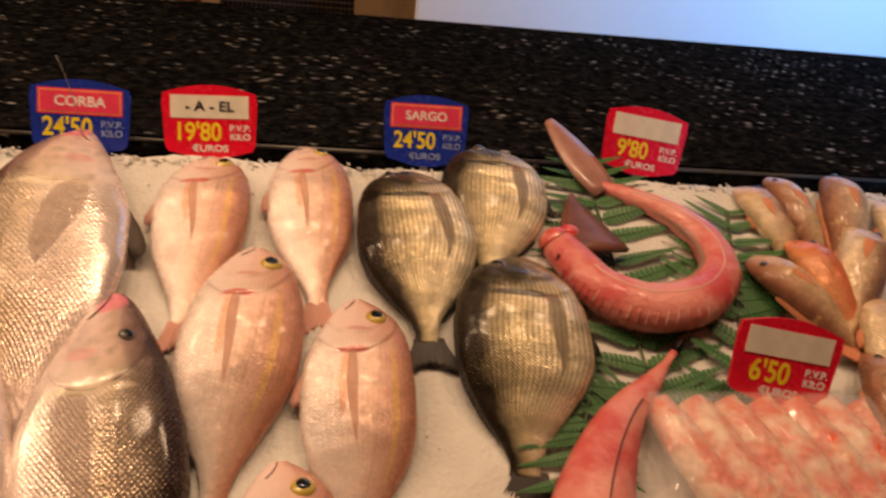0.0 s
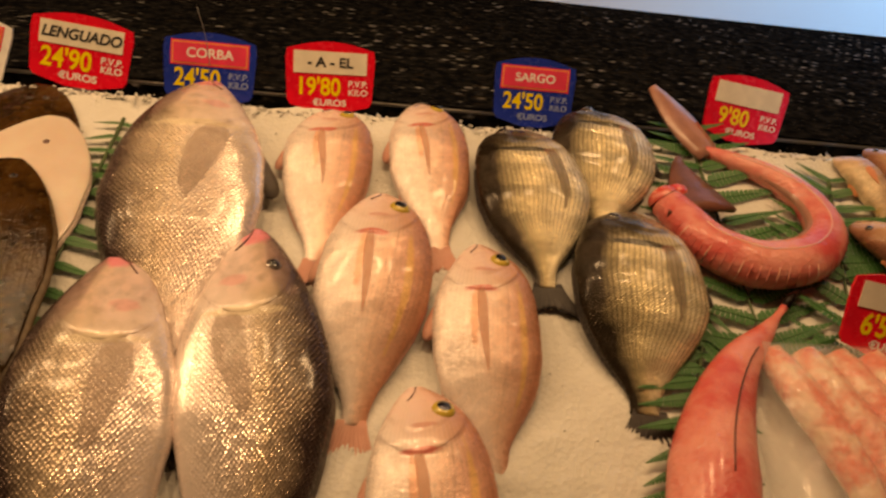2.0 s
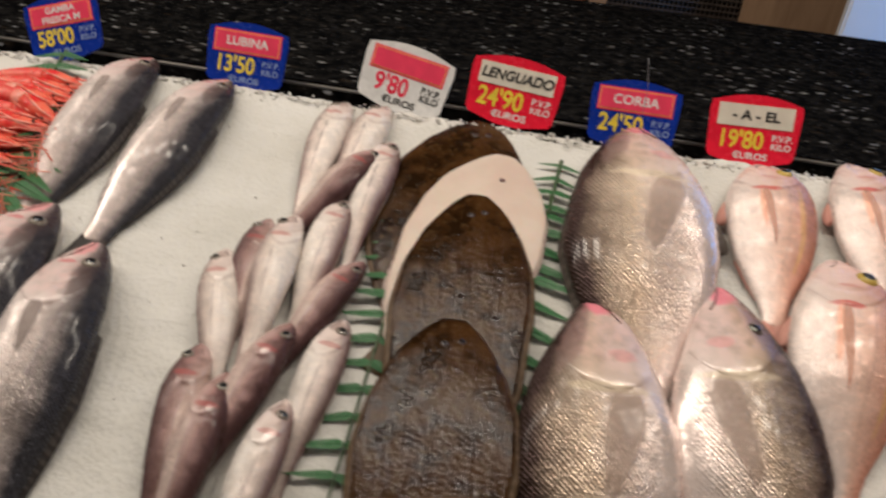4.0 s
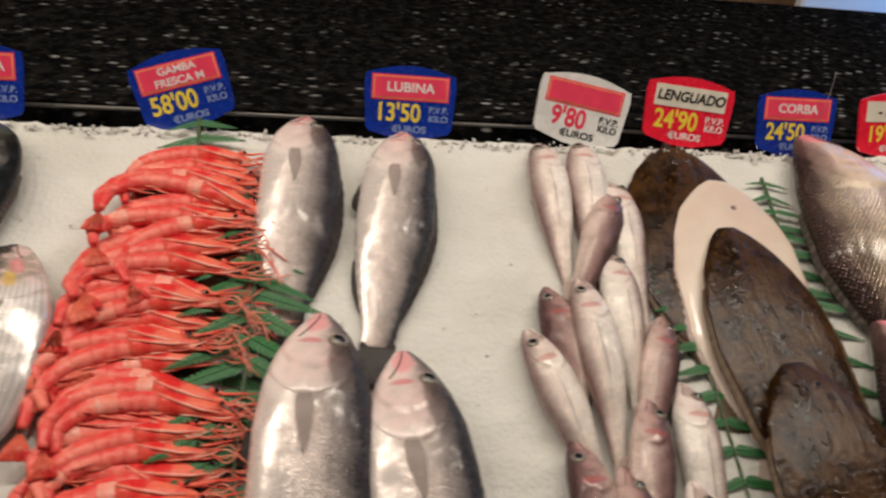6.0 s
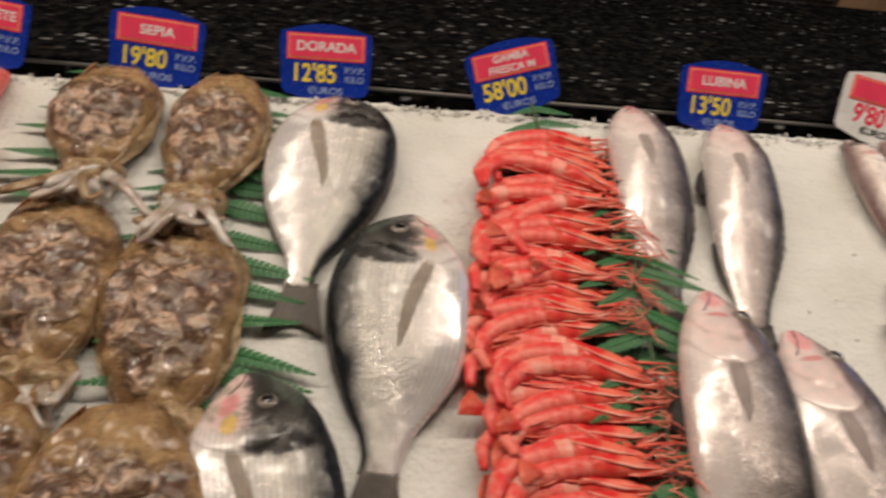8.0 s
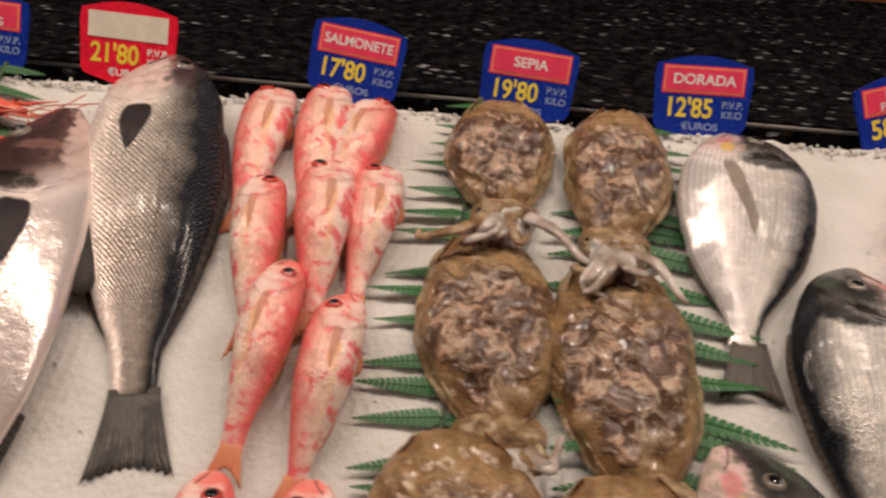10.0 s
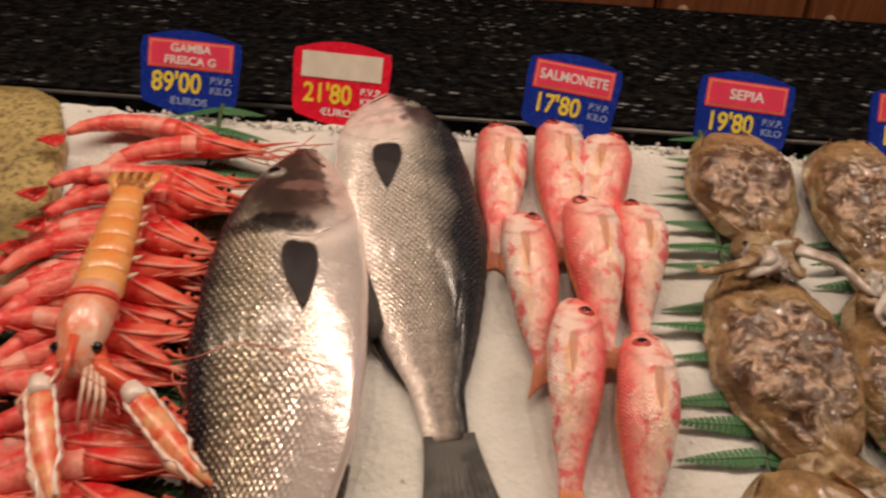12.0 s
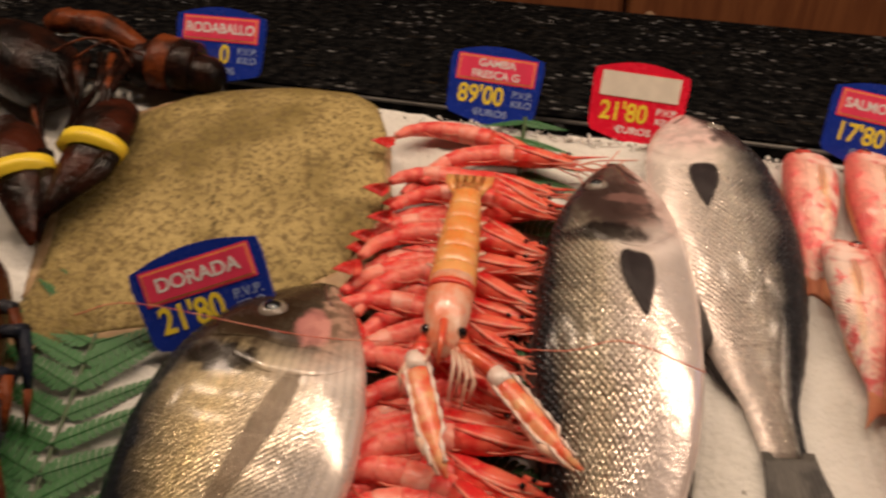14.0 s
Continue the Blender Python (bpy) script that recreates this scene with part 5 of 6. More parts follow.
def segment_shell(p0, p1, r0, r1, sides=12, flatten=0.85, lip=1.08):
    """One shell ring between two points, flared at its rear edge so that rings overlap."""
    a, c = Vector(p0), Vector(p1)
    d = c - a
    pts = [a - d * 0.12, a + d * 0.1, a + d * 0.5, a + d * 0.92, a + d * 1.06]
    return tube(pts, [r0 * 0.9, r0 * lip, (r0 + r1) / 2 * 1.05, r1 * lip, r1 * 0.95], sides, flatten)


def prawn(m, length, seed, big=False, label="", group=""):
    """A whole prawn on its side: head towards +x, tail curling to the left and down."""
    rg = random.Random(seed)
    t = thing("prawn", m, label, "prawn", group)
    L = length
    curl = rg.uniform(0.9, 1.5) if big else rg.uniform(0.85, 1.6)
    tail = [(-0.43 * L, -0.28 * L * curl, 0), (-0.39 * L, -0.13 * L * curl, 0)] if big else [(-0.33 * L, -0.27 * L * curl, -0.004), (-0.38 * L, -0.13 * L * curl, 0)]
    ctrl = tail + [(-0.24 * L, -0.01 * L, 0), (0.0, 0.045 * L, 0), (0.16 * L, 0.045 * L, 0), (0.36 * L, 0.02 * L, 0), (0.47 * L, 0.0, 0)]
    R = 0.068 * L
    pts = [p + Vector((0, 0, R * 0.85)) for p in curve_points(ctrl, 40)]
    # abdomen rings
    ends = [2, 6, 10, 13, 16, 19, 22]
    rad = [0.35, 0.55, 0.72, 0.85, 0.95, 1.0, 1.0]
    for k in range(6):
        part("tail_segment", segment_shell(pts[ends[k + 1]], pts[ends[k]], R * rad[k + 1], R * rad[k], 12), M_PRAWN if (k * 3 + seed) % (4 if big else 7) else M_PRAWN_PALE, t)
    # carapace with a pointed beak
    cp = pts[22:39:2]
    part("head_shell", tube(cp, [R * x for x in (1.0, 1.1, 1.08, 0.98, 0.8, 0.6, 0.42, 0.26, 0.08)], 14, 0.85), M_PRAWN_HEAD, t)
    tip = cp[-2] + Vector((0.2 * L, 0.04 * L, 0.006))
    part("beak", tube([cp[-4] + Vector((0, R * 0.75, R * 0.2)), cp[-2] + Vector((0, R * 0.6, R * 0.2)), tip], [R * 0.22, R * 0.16, R * 0.03], 6), M_PRAWN_HEAD, t)
    for k in range(4):
        a = -0.5 + k * 0.33
        root = pts[1]
        back = (pts[0] - pts[4]).normalized()
        side = Vector((-back.y, back.x, 0))
        tipf = root + back * 0.13 * L + side * a * 0.11 * L
        g = [[root + side * R * 0.15 * s2 for s2 in (-1, 0, 1)], [(root + tipf) / 2 + side * R * 0.42 * s2 for s2 in (-1, 0, 1)], [tipf + side * R * 0.22 * s2 for s2 in (-1, 0, 1)]]
        part("tail_fan", sheet(g, 0.0008), M_PRAWN_HEAD, t)
    part("head_edge", tube([cp[0] + Vector((0, R * 0.1, R * 0.9)), cp[2] + Vector((0, -R * 0.35, R * 0.88)), cp[4] + Vector((0, -R * 0.5, R * 0.55)), cp[6] + Vector((0, -R * 0.25, R * 0.25))], [R * 0.1, R * 0.16, R * 0.14, R * 0.05], 6), M_PRAWN_PALE, t, "pale ridge along the head")
    for k in range(14):
        i = 24 + k if k < 10 else 10 + (k - 10) * 3
        p = pts[i]
        q = p + Vector((rg.uniform(0.1, 0.26) * L, -rg.uniform(0.0, 0.1) * L, R * 0.3))
        part("leg", tube([p + Vector((0, -R * 0.7, 0)), (p + q) / 2 + Vector((0.01 * L, -0.035 * L, 0)), q], [R * 0.11, R * 0.09, R * 0.03], 5), M_PRAWN_LEG if k % (4 if big else 7) else M_PRAWN_PALE, t)
    for k in range(4):
        p = cp[-1]
        far = p + Vector((rg.uniform(0.18, 0.36) * L, rg.uniform(-0.3, 0.3) * L, -R * 0.5))
        part("antenna", tube(curve_points([p, p + Vector((0.12 * L, 0.02 * L * (1 - 2 * k), 0.004)), far], 10), [0.0006] * 10, 5), M_PRAWN_LEG, t)
    e = cp[-3] + Vector((0, R * 0.35, R * 0.7))
    part("eye", dome(e, R * 0.2, R * 0.2, 4, 10), M_EYE_BLACK, t)
    return t


PL_M = "cooked-red whole prawn lying in a packed row"
rg = random.Random(12)
rows_m = [(-0.714, -0.048), (-0.716, -0.066), (-0.718, -0.086), (-0.717, -0.108), (-0.719, -0.128), (-0.728, -0.147), (-0.731, -0.166), (-0.733, -0.186), (-0.738, -0.206), (-0.742, -0.226), (-0.745, -0.246), (-0.737, -0.268), (-0.726, -0.288), (-0.730, -0.307), (-0.728, -0.326), (-0.731, -0.346), (-0.733, -0.366), (-0.735, -0.388), (-0.735, -0.410)]
variants = [prawn(on_ice(-0.714, -0.048, 0.004, 0), 0.125, 60, False, PL_M, "prawns in a row")]
rows_m = rows_m + [(pu + 0.006, pv - 0.010) for pu, pv in rows_m[1:]]
for k, (pu, pv) in enumerate(rows_m[1:]):
    m = on_ice(pu + rg.uniform(-0.004, 0.004), pv, 0.006 + 0.006 * (k % 2), rg.uniform(-20, 14), -12 + rg.uniform(-8, 8)) @ Matrix.Scale(rg.uniform(0.96, 1.1), 4)
    if k < 4:
        variants.append(prawn(m, 0.128, 61 + k, False, PL_M, "prawns in a row"))
    else:
        copy_thing(variants[rg.randrange(5)], m)
PL_G = "large red-pink prawn lying in a packed row"
rows_g = [(-1.578, -0.042), (-1.556, -0.070), (-1.562, -0.098), (-1.564, -0.126), (-1.568, -0.150), (-1.566, -0.172), (-1.568, -0.194), (-1.572, -0.215), (-1.562, -0.238), (-1.566, -0.262), (-1.566, -0.284), (-1.546, -0.308), (-1.552, -0.328), (-1.545, -0.346), (-1.540, -0.366), (-1.540, -0.388), (-1.542, -0.412)]
variants = []
rows_g = rows_g + [(pu - 0.008, pv - 0.012) for pu, pv in rows_g[2:]]
for k, (pu, pv) in enumerate(rows_g):
    m = on_ice(pu + rg.uniform(-0.004, 0.004), pv, 0.005 + 0.007 * (k % 2), rg.uniform(-18, 16), -12 + rg.uniform(-8, 8)) @ Matrix.Scale(rg.uniform(0.98, 1.08), 4)
    if k < 5:
        variants.append(prawn(m, 0.142, 80 + k, True, PL_G, "large prawns in a row"))
    else:
        copy_thing(variants[rg.randrange(5)], m)


def langoustine():
    """Lies on the prawns, tail up the slope, claws towards the front."""
    t = thing("langoustine", on_ice(-1.560, -0.252, 0.038, 5), "orange langoustine with long pale-edged claws, on top of prawns", "langoustine")
    ys = [0.112, 0.096, 0.08, 0.064, 0.049, 0.034, 0.018]
    rs = [0.010, 0.0118, 0.013, 0.0142, 0.015, 0.0155, 0.016]
    for k in range(6):
        part("tail_segment", segment_shell((0, ys[k + 1], 0.006), (0, ys[k], 0.006), rs[k + 1], rs[k], 16, 0.6, 1.06), M_LANGO, t)
        for sd in (-1, 1):
            part("side_spine", tube([(sd * rs[k] * 0.9, ys[k], 0.004), (sd * rs[k] * 1.35, ys[k] + 0.006, 0.002)], [0.0028, 0.0006], 6), M_LANGO_PALE, t)
    for k in range(5):
        a = (k - 2) * 0.0062
        g = [[(a * 0.6 + dx, 0.110, 0.006) for dx in (-0.004, 0, 0.004)], [(a + dx, 0.124, 0.006) for dx in (-0.006, 0, 0.006)], [(a * 1.15 + dx, 0.135, 0.004) for dx in (-0.005, 0, 0.005)]]
        part("tail_fan", sheet(g, 0.001), M_LANGO, t)
    part("head_shell", tube([(0, 0.022, 0.007), (0, 0.01, 0.008), (0, -0.01, 0.008), (0, -0.03, 0.006), (0, -0.042, 0.004)], [0.0155, 0.0168, 0.0158, 0.0115, 0.004], 16, 0.75), M_LANGO_HEAD, t)
    part("collar", tube([(0, 0.014, 0.0085), (0, 0.009, 0.0085)], [0.0168, 0.0172], 16, 0.76), M_LANGO_RED, t)
    part("beak", tube([(0, -0.02, 0.016), (0, -0.052, 0.013)], [0.0035, 0.0006], 6), M_LANGO_RED, t)
    for sd in (-1, 1):
        part("eye", dome((sd * 0.012, -0.024, 0.010), 0.0036, 0.0036, 5, 12, (sd * 0.7, -0.2, 0.7)), M_EYE_BLACK, t)
        x1, y1, x2, y2 = (-0.016, -0.046, 0.012, -0.125) if sd < 0 else (0.038, -0.052, 0.090, -0.112)
        arm = part("claw_arm", tube([(sd * 0.009, -0.02, 0.004), (sd * 0.017 if sd > 0 else -0.014, -0.036, 0.003), (x1, y1, 0.004)], [0.005, 0.0056, 0.0062], 10), M_LANGO_RED, t)
        d = Vector((x2 - x1, y2 - y1, 0))
        side = Vector((-d.y, d.x, 0)).normalized()
        c0 = Vector((x1, y1, 0.005))
        part("claw", tube([c0, c0 + d * 0.08, c0 + d * 0.35, c0 + d * 0.62, c0 + d * 0.85 + side * 0.002, c0 + d + side * 0.003], [0.0055, 0.0072, 0.0085, 0.007, 0.004, 0.0012], 12, 0.75), M_LANGO_CLAW, arm, "orange-red claw")
        part("wrist", tube([c0 - d * 0.06, c0 + d * 0.03, c0 + d * 0.1], [0.006, 0.0074, 0.0072], 12, 0.85), M_LANGO_WHITE, arm, "white joint")
        part("claw_finger", tube([c0 + d * 0.45 - side * 0.006, c0 + d * 0.7 - side * 0.007, c0 + d * 0.97 - side * 0.001], [0.003, 0.0036, 0.001], 8), M_LANGO_PALE, arm)
        for s2 in (-1, 1):
            part("claw_edge", tube([c0 + d * a + side * s2 * (0.0078 if a < 0.7 else 0.0045) + Vector((0, 0, 0.003 + 0.0006 * (k % 2))) for k, a in enumerate(np.linspace(0.06, 0.9, 14).tolist())], [0.0006, 0.0017] * 7, 6), M_LANGO_WHITE, arm, "pale toothed edge")
    for k in range(8):
        sd = 1 if k % 2 else -1
        x = sd * (0.006 + 0.003 * (k // 2))
        part("leg", tube([(x, -0.03, 0.004), (x * 1.6, -0.048 - 0.004 * (k // 2), 0.008), (x * 1.4, -0.066 - 0.004 * (k % 3), -0.002)], [0.0018, 0.0014, 0.0007], 6), M_LANGO_PALE, t)
    for far in ((0.03, -0.058, 0.012), (-0.20, -0.04, 0.03)):
        part("antenna", tube(curve_points([(0.004, -0.034, 0.012), (far[0] * 0.4, -0.05, 0.026), far, (far[0] * 1.2, far[1] - 0.012, far[2] * 0.9)], 16), [0.0004] * 16, 5), M_PRAWN_LEG, t)
    part("antenna", tube(curve_points([(0.01, -0.034, 0.012), (0.075, -0.056, 0.045), (0.11, -0.052, 0.055), (0.155, -0.066, 0.052)], 18), [0.0004] * 18, 5), M_PRAWN_LEG, t)


langoustine()


def cuttlefish(u, v, ang, length, width, w, seed, arms=10, reach=0.05):
    """Wet mantle with a torn patch, a frilled skirt, a crumpled head below it and limp arms."""
    t = thing("cuttlefish", on_ice(u, v, w, ang), "wet brown cuttlefish with torn pale patches and grey arms", "cuttlefish", "cuttlefish on the ice")
    rg = random.Random(seed)
    n, k = 54, 44

    def half_at(a):
        base = math.sin(math.pi * (0.05 + 0.9 * a)) ** 0.55 * (1 - 0.16 * (a - 0.5))
        return width * 0.5 * base * (1 + 0.1 * noise.noise(Vector((a * 3.1, seed * 2.3, 0))))

    verts, faces, uvs = [], [], []
    for i in range(n):
        a = i / (n - 1)
        y = length * (0.5 - a)
        half = half_at(a)
        sway = 0.05 * width * noise.noise(Vector((a * 2.2, seed, 4)))
        hgt = 0.026 * math.sin(math.pi * (0.05 + 0.9 * a)) ** 0.6
        for j in range(k):
            b2 = j / (k - 1)
            x = half * math.cos(math.pi * (1 - b2))
            z = hgt * math.sin(math.pi * b2) ** 0.6
            q = Vector((x, y, seed * 0.37))
            fold = 0.007 * noise.noise(q * 34) + 0.006 * abs(noise.noise(q * 75)) + 0.004 * noise.noise(q * 170)
            verts.append(Vector((x + sway + 0.003 * noise.noise(q * 50), y, z + fold * (z / 0.026 + 0.05))))
            uvs.append((b2, a))
    for i in range(n - 1):
        for j in range(k - 1):
            p = i * k + j
            faces.append((p, p + k, p + k + 1, p + 1))
    part("mantle", (verts, faces, uvs), M_SEPIA, t)
    for sd in (-1, 1):
        grid = []
        for r2 in range(7):
            row = []
            for i in range(60):
                a = 0.01 + 0.97 * i / 59
                sway = 0.05 * width * noise.noise(Vector((a * 2.2, seed, 4)))
                g = r2 / 6
                out = 0.008 * g * (1 + 0.5 * noise.noise(Vector((a * 5, seed, sd)))) * math.sin(math.pi * a) ** 0.4
                wave = 0.004 * noise.noise(Vector((a * 9, seed + sd * 3, g * 1.5))) * g
                row.append((sway + sd * (half_at(a) * 0.9 + out), length * (0.5 - a), 0.012 - 0.009 * g + wave))
            grid.append(row)
        part("fin", sheet(grid, 0.0014), M_SEPIA_FIN, t, "thin wavy pale-brown fin")
    # crumpled head
    hv, hf = [], []
    hn, hk = 22, 30
    for i in range(hn):
        a = i / (hn - 1)
        y = -length * 0.44 - a * length * 0.26
        half = width * (0.36 - 0.1 * a) * math.sin(math.pi * (0.2 + 0.72 * a)) ** 0.5
        for j in range(hk):
            b2 = j / (hk - 1)
            x = half * math.cos(math.pi * (1 - b2))
            q = Vector((x, y, seed * 1.7))
            z = 0.02 * math.sin(math.pi * b2) ** 0.6 * math.sin(math.pi * (0.12 + 0.8 * a)) ** 0.5
            hv.append(Vector((x, y, z * (1 + 0.5 * noise.noise(q * 60)) + 0.004 * noise.noise(q * 120) * (z / 0.02))))
    for i in range(hn - 1):
        for j in range(hk - 1):
            p = i * hk + j
            hf.append((p, p + hk, p + hk + 1, p + 1))
    part("head", (hv, hf), M_SEPIA_FIN, t)
    # pale slack skin between head and arms
    grid = []
    for i in range(16):
        a = i / 15
        row = []
        for j in range(22):
            b2 = j / 21 * 2 - 1
            q = Vector((b2 * 1.6, a * 2.0, seed * 2.9))
            x = b2 * width * (0.26 + 0.12 * noise.noise(Vector((a * 3, seed, b2)))) * (1 - 0.3 * a)
            y = -length * 0.58 - a * reach * (0.75 + 0.4 * noise.noise(Vector((b2 * 2.5, seed * 1.3, 2))))
            row.append((x, y, 0.021 - 0.012 * a - 0.008 * b2 * b2 + 0.006 * noise.noise(q * 1.6) + 0.003 * noise.noise(q * 4)))
        grid.append(row)
    part("slack_skin", sheet(grid, 0.0015), M_SEPIA_ARM, t, "pale grey slack skin")
    for sd in (-1, 1):
        e = part("eye", dome((sd * width * 0.25, -length * 0.55, 0.012), 0.0055, 0.0022, 5, 14, (sd * 0.5, 0, 0.85)), M_SEPIA_FIN, t)
        part("pupil", dome((sd * width * 0.255, -length * 0.55, 0.0135), 0.0028, 0.001, 4, 12, (sd * 0.5, 0, 0.85)), M_EYE_BLACK, e)
    for q in range(arms):
        a = (q - (arms - 1) / 2) * (1.3 / arms) + rg.uniform(-0.4, 0.4)
        ln = reach * rg.uniform(0.7, 1.25)
        p0 = Vector((math.sin(a) * width * 0.24, -length * 0.62, 0.018))
        p1 = p0 + Vector((math.sin(a) * ln * 0.5, -ln * 0.45, rg.uniform(0.004, 0.014)))
        p2 = p1 + Vector((math.sin(a * 1.8) * ln * 0.5 + rg.uniform(-0.012, 0.012), -ln * 0.2 + rg.uniform(-0.012, 0.018), -0.004))
        p3 = p2 + Vector((rg.uniform(-0.02, 0.02), rg.uniform(-0.006, 0.018), -0.004))
        radii = [r * (1 + 0.2 * rg.random()) for r in np.linspace(0.0052, 0.0018, 18).tolist()]
        part("arm", tube(curve_points([p0, p1, p2, p3], 18), radii, 10, 0.6), M_SEPIA_ARM if q % 3 else M_SEPIA_FIN, t, "pale grey arm" if q % 3 else "")


cuttlefish(-1.100, -0.060, 4, 0.128, 0.082, 0.010, 1, 8, 0.042)
cuttlefish(-1.004, -0.074, -6, 0.148, 0.084, 0.012, 2, 9, 0.046)
cuttlefish(-1.104, -0.226, 6, 0.160, 0.098, 0.004, 3, 9, 0.04)
cuttlefish(-1.012, -0.250, 4, 0.180, 0.100, 0.006, 4, 9, 0.04)
cuttlefish(-1.120, -0.392, 5, 0.155, 0.106, 0.018, 5)
cuttlefish(-1.018, -0.412, 5, 0.155, 0.110, 0.020, 6)


# ---- ferns
def leaflet_mesh():
    """A narrow comb-edged fern leaflet, one unit long along x."""
    v, f = [], []
    teeth = 15
    for sd in (-1, 1):
        for k in range(teeth):
            x = 0.03 + 0.94 * k / teeth
            h = 0.105 * (1 - (k / teeth) ** 1.6) * (0.75 if k == 0 else 1.0) + 0.006
            b0 = len(v)
            v += [(x - 0.004, 0, 0.004), (x + 0.052, 0, 0.004), (x + 0.075, sd * h, -0.004), (x + 0.032, sd * h * 1.04, -0.006), (x + 0.004, sd * h * 0.55, 0.0)]
            f.append(tuple(b0 + i for i in (range(5) if sd > 0 else range(4, -1, -1))))
    tv, tf = tube([(0, 0, 0.004), (0.5, 0, 0.006), (1.0, 0, 0.0)], [0.012, 0.009, 0.003], 6)
    k0 = len(v)
    v += tv
    f += [tuple(i + k0 for i in face) for face in tf]
    me = bpy.data.meshes.new("leaflet")
    me.from_pydata([tuple(p) for p in v], [], f)
    me.materials.append(M_FERN)
    return me


LEAFLET = leaflet_mesh()


def fern(ctrl, length, n, seed, w=0.003, spread=62.0, curl=0.0):
    """A frond on the ice: a stem through control points (u, v), with leaflets both sides."""
    rg = random.Random(seed)
    pts = curve_points([(p[0], p[1], 0.0) for p in ctrl], 48)
    o = pts[0].copy()
    t = thing("fern_frond", on_ice(o.x, o.y, w), "green fern frond with comb-edged leaflets on the ice", "fern", "fern fronds on the ice")
    loc = [p - o for p in pts]
    part("stem", tube(loc, np.linspace(0.0022, 0.001, 48).tolist(), 6), M_STEM, t)
    for k in range(n):
        a = 0.04 + 0.94 * k / n
        i = min(46, int(a * 47))
        d = (loc[i + 1] - loc[i]).normalized()
        for sd in (-1, 1):
            ob = new("leaflet", LEAFLET)
            ob.parent = t
            ang = math.degrees(math.atan2(d.y, d.x)) + sd * (spread + rg.uniform(-7, 7))
            size = length * (0.2 + 0.8 * math.sin(math.pi * min(0.62, 0.1 + a * 0.75))) * rg.uniform(0.88, 1.08)
            ob.matrix_basis = pose(loc[i].x, loc[i].y, loc[i].z + rg.uniform(0.0, 0.003), rg.uniform(-14, 14), rg.uniform(-7, 2), ang) @ Matrix.Scale(size, 4)
    return t


fern([(-1.828, -0.245), (-1.812, -0.324), (-1.790, -0.430), (-1.785, -0.5)], 0.085, 15, 1, 0.004, -118)
fern([(-0.985, 0.01), (-0.990, -0.15), (-0.985, -0.32), (-0.98, -0.44)], 0.082, 19, 2, 0.004, 78)
fern([(-1.118, 0.02), (-1.128, -0.15), (-1.132, -0.32), (-1.14, -0.46)], 0.062, 19, 3, 0.004, 80)
fern([(-0.712, 0.012), (-0.700, -0.10), (-0.690, -0.25), (-0.69, -0.44)], 0.07, 16, 4, 0.004, 70)
fern([(-0.655, -0.12), (-0.648, -0.20), (-0.652, -0.30), (-0.655, -0.42)], 0.07, 13, 14, 0.016, 62)
fern([(-1.545, 0.012), (-1.535, -0.12), (-1.53, -0.28), (-1.53, -0.44)], 0.09, 15, 5, 0.004, 72)
fern([(0.443, 0.022), (0.446, -0.040), (0.450, -0.130), (0.455, -0.235), (0.46, -0.30)], 0.085, 13, 6, 0.004, -105)
fern([(0.590, -0.040), (0.572, -0.120), (0.556, -0.190), (0.53, -0.31)], 0.085, 11, 7, 0.004, -112)
fern([(0.410, -0.225), (0.385, -0.30), (0.355, -0.42)], 0.06, 12, 8, 0.006, 60)
fern([(-0.140, -0.04), (-0.150, -0.2), (-0.155, -0.42)], 0.05, 16, 9, 0.004, 75)
fern([(-0.262, -0.09), (-0.268, -0.25), (-0.27, -0.44)], 0.045, 15, 10, 0.004, 75)
fern([(-1.655, -0.19), (-1.640, -0.27), (-1.62, -0.36)], 0.05, 9, 11, 0.004, 70)


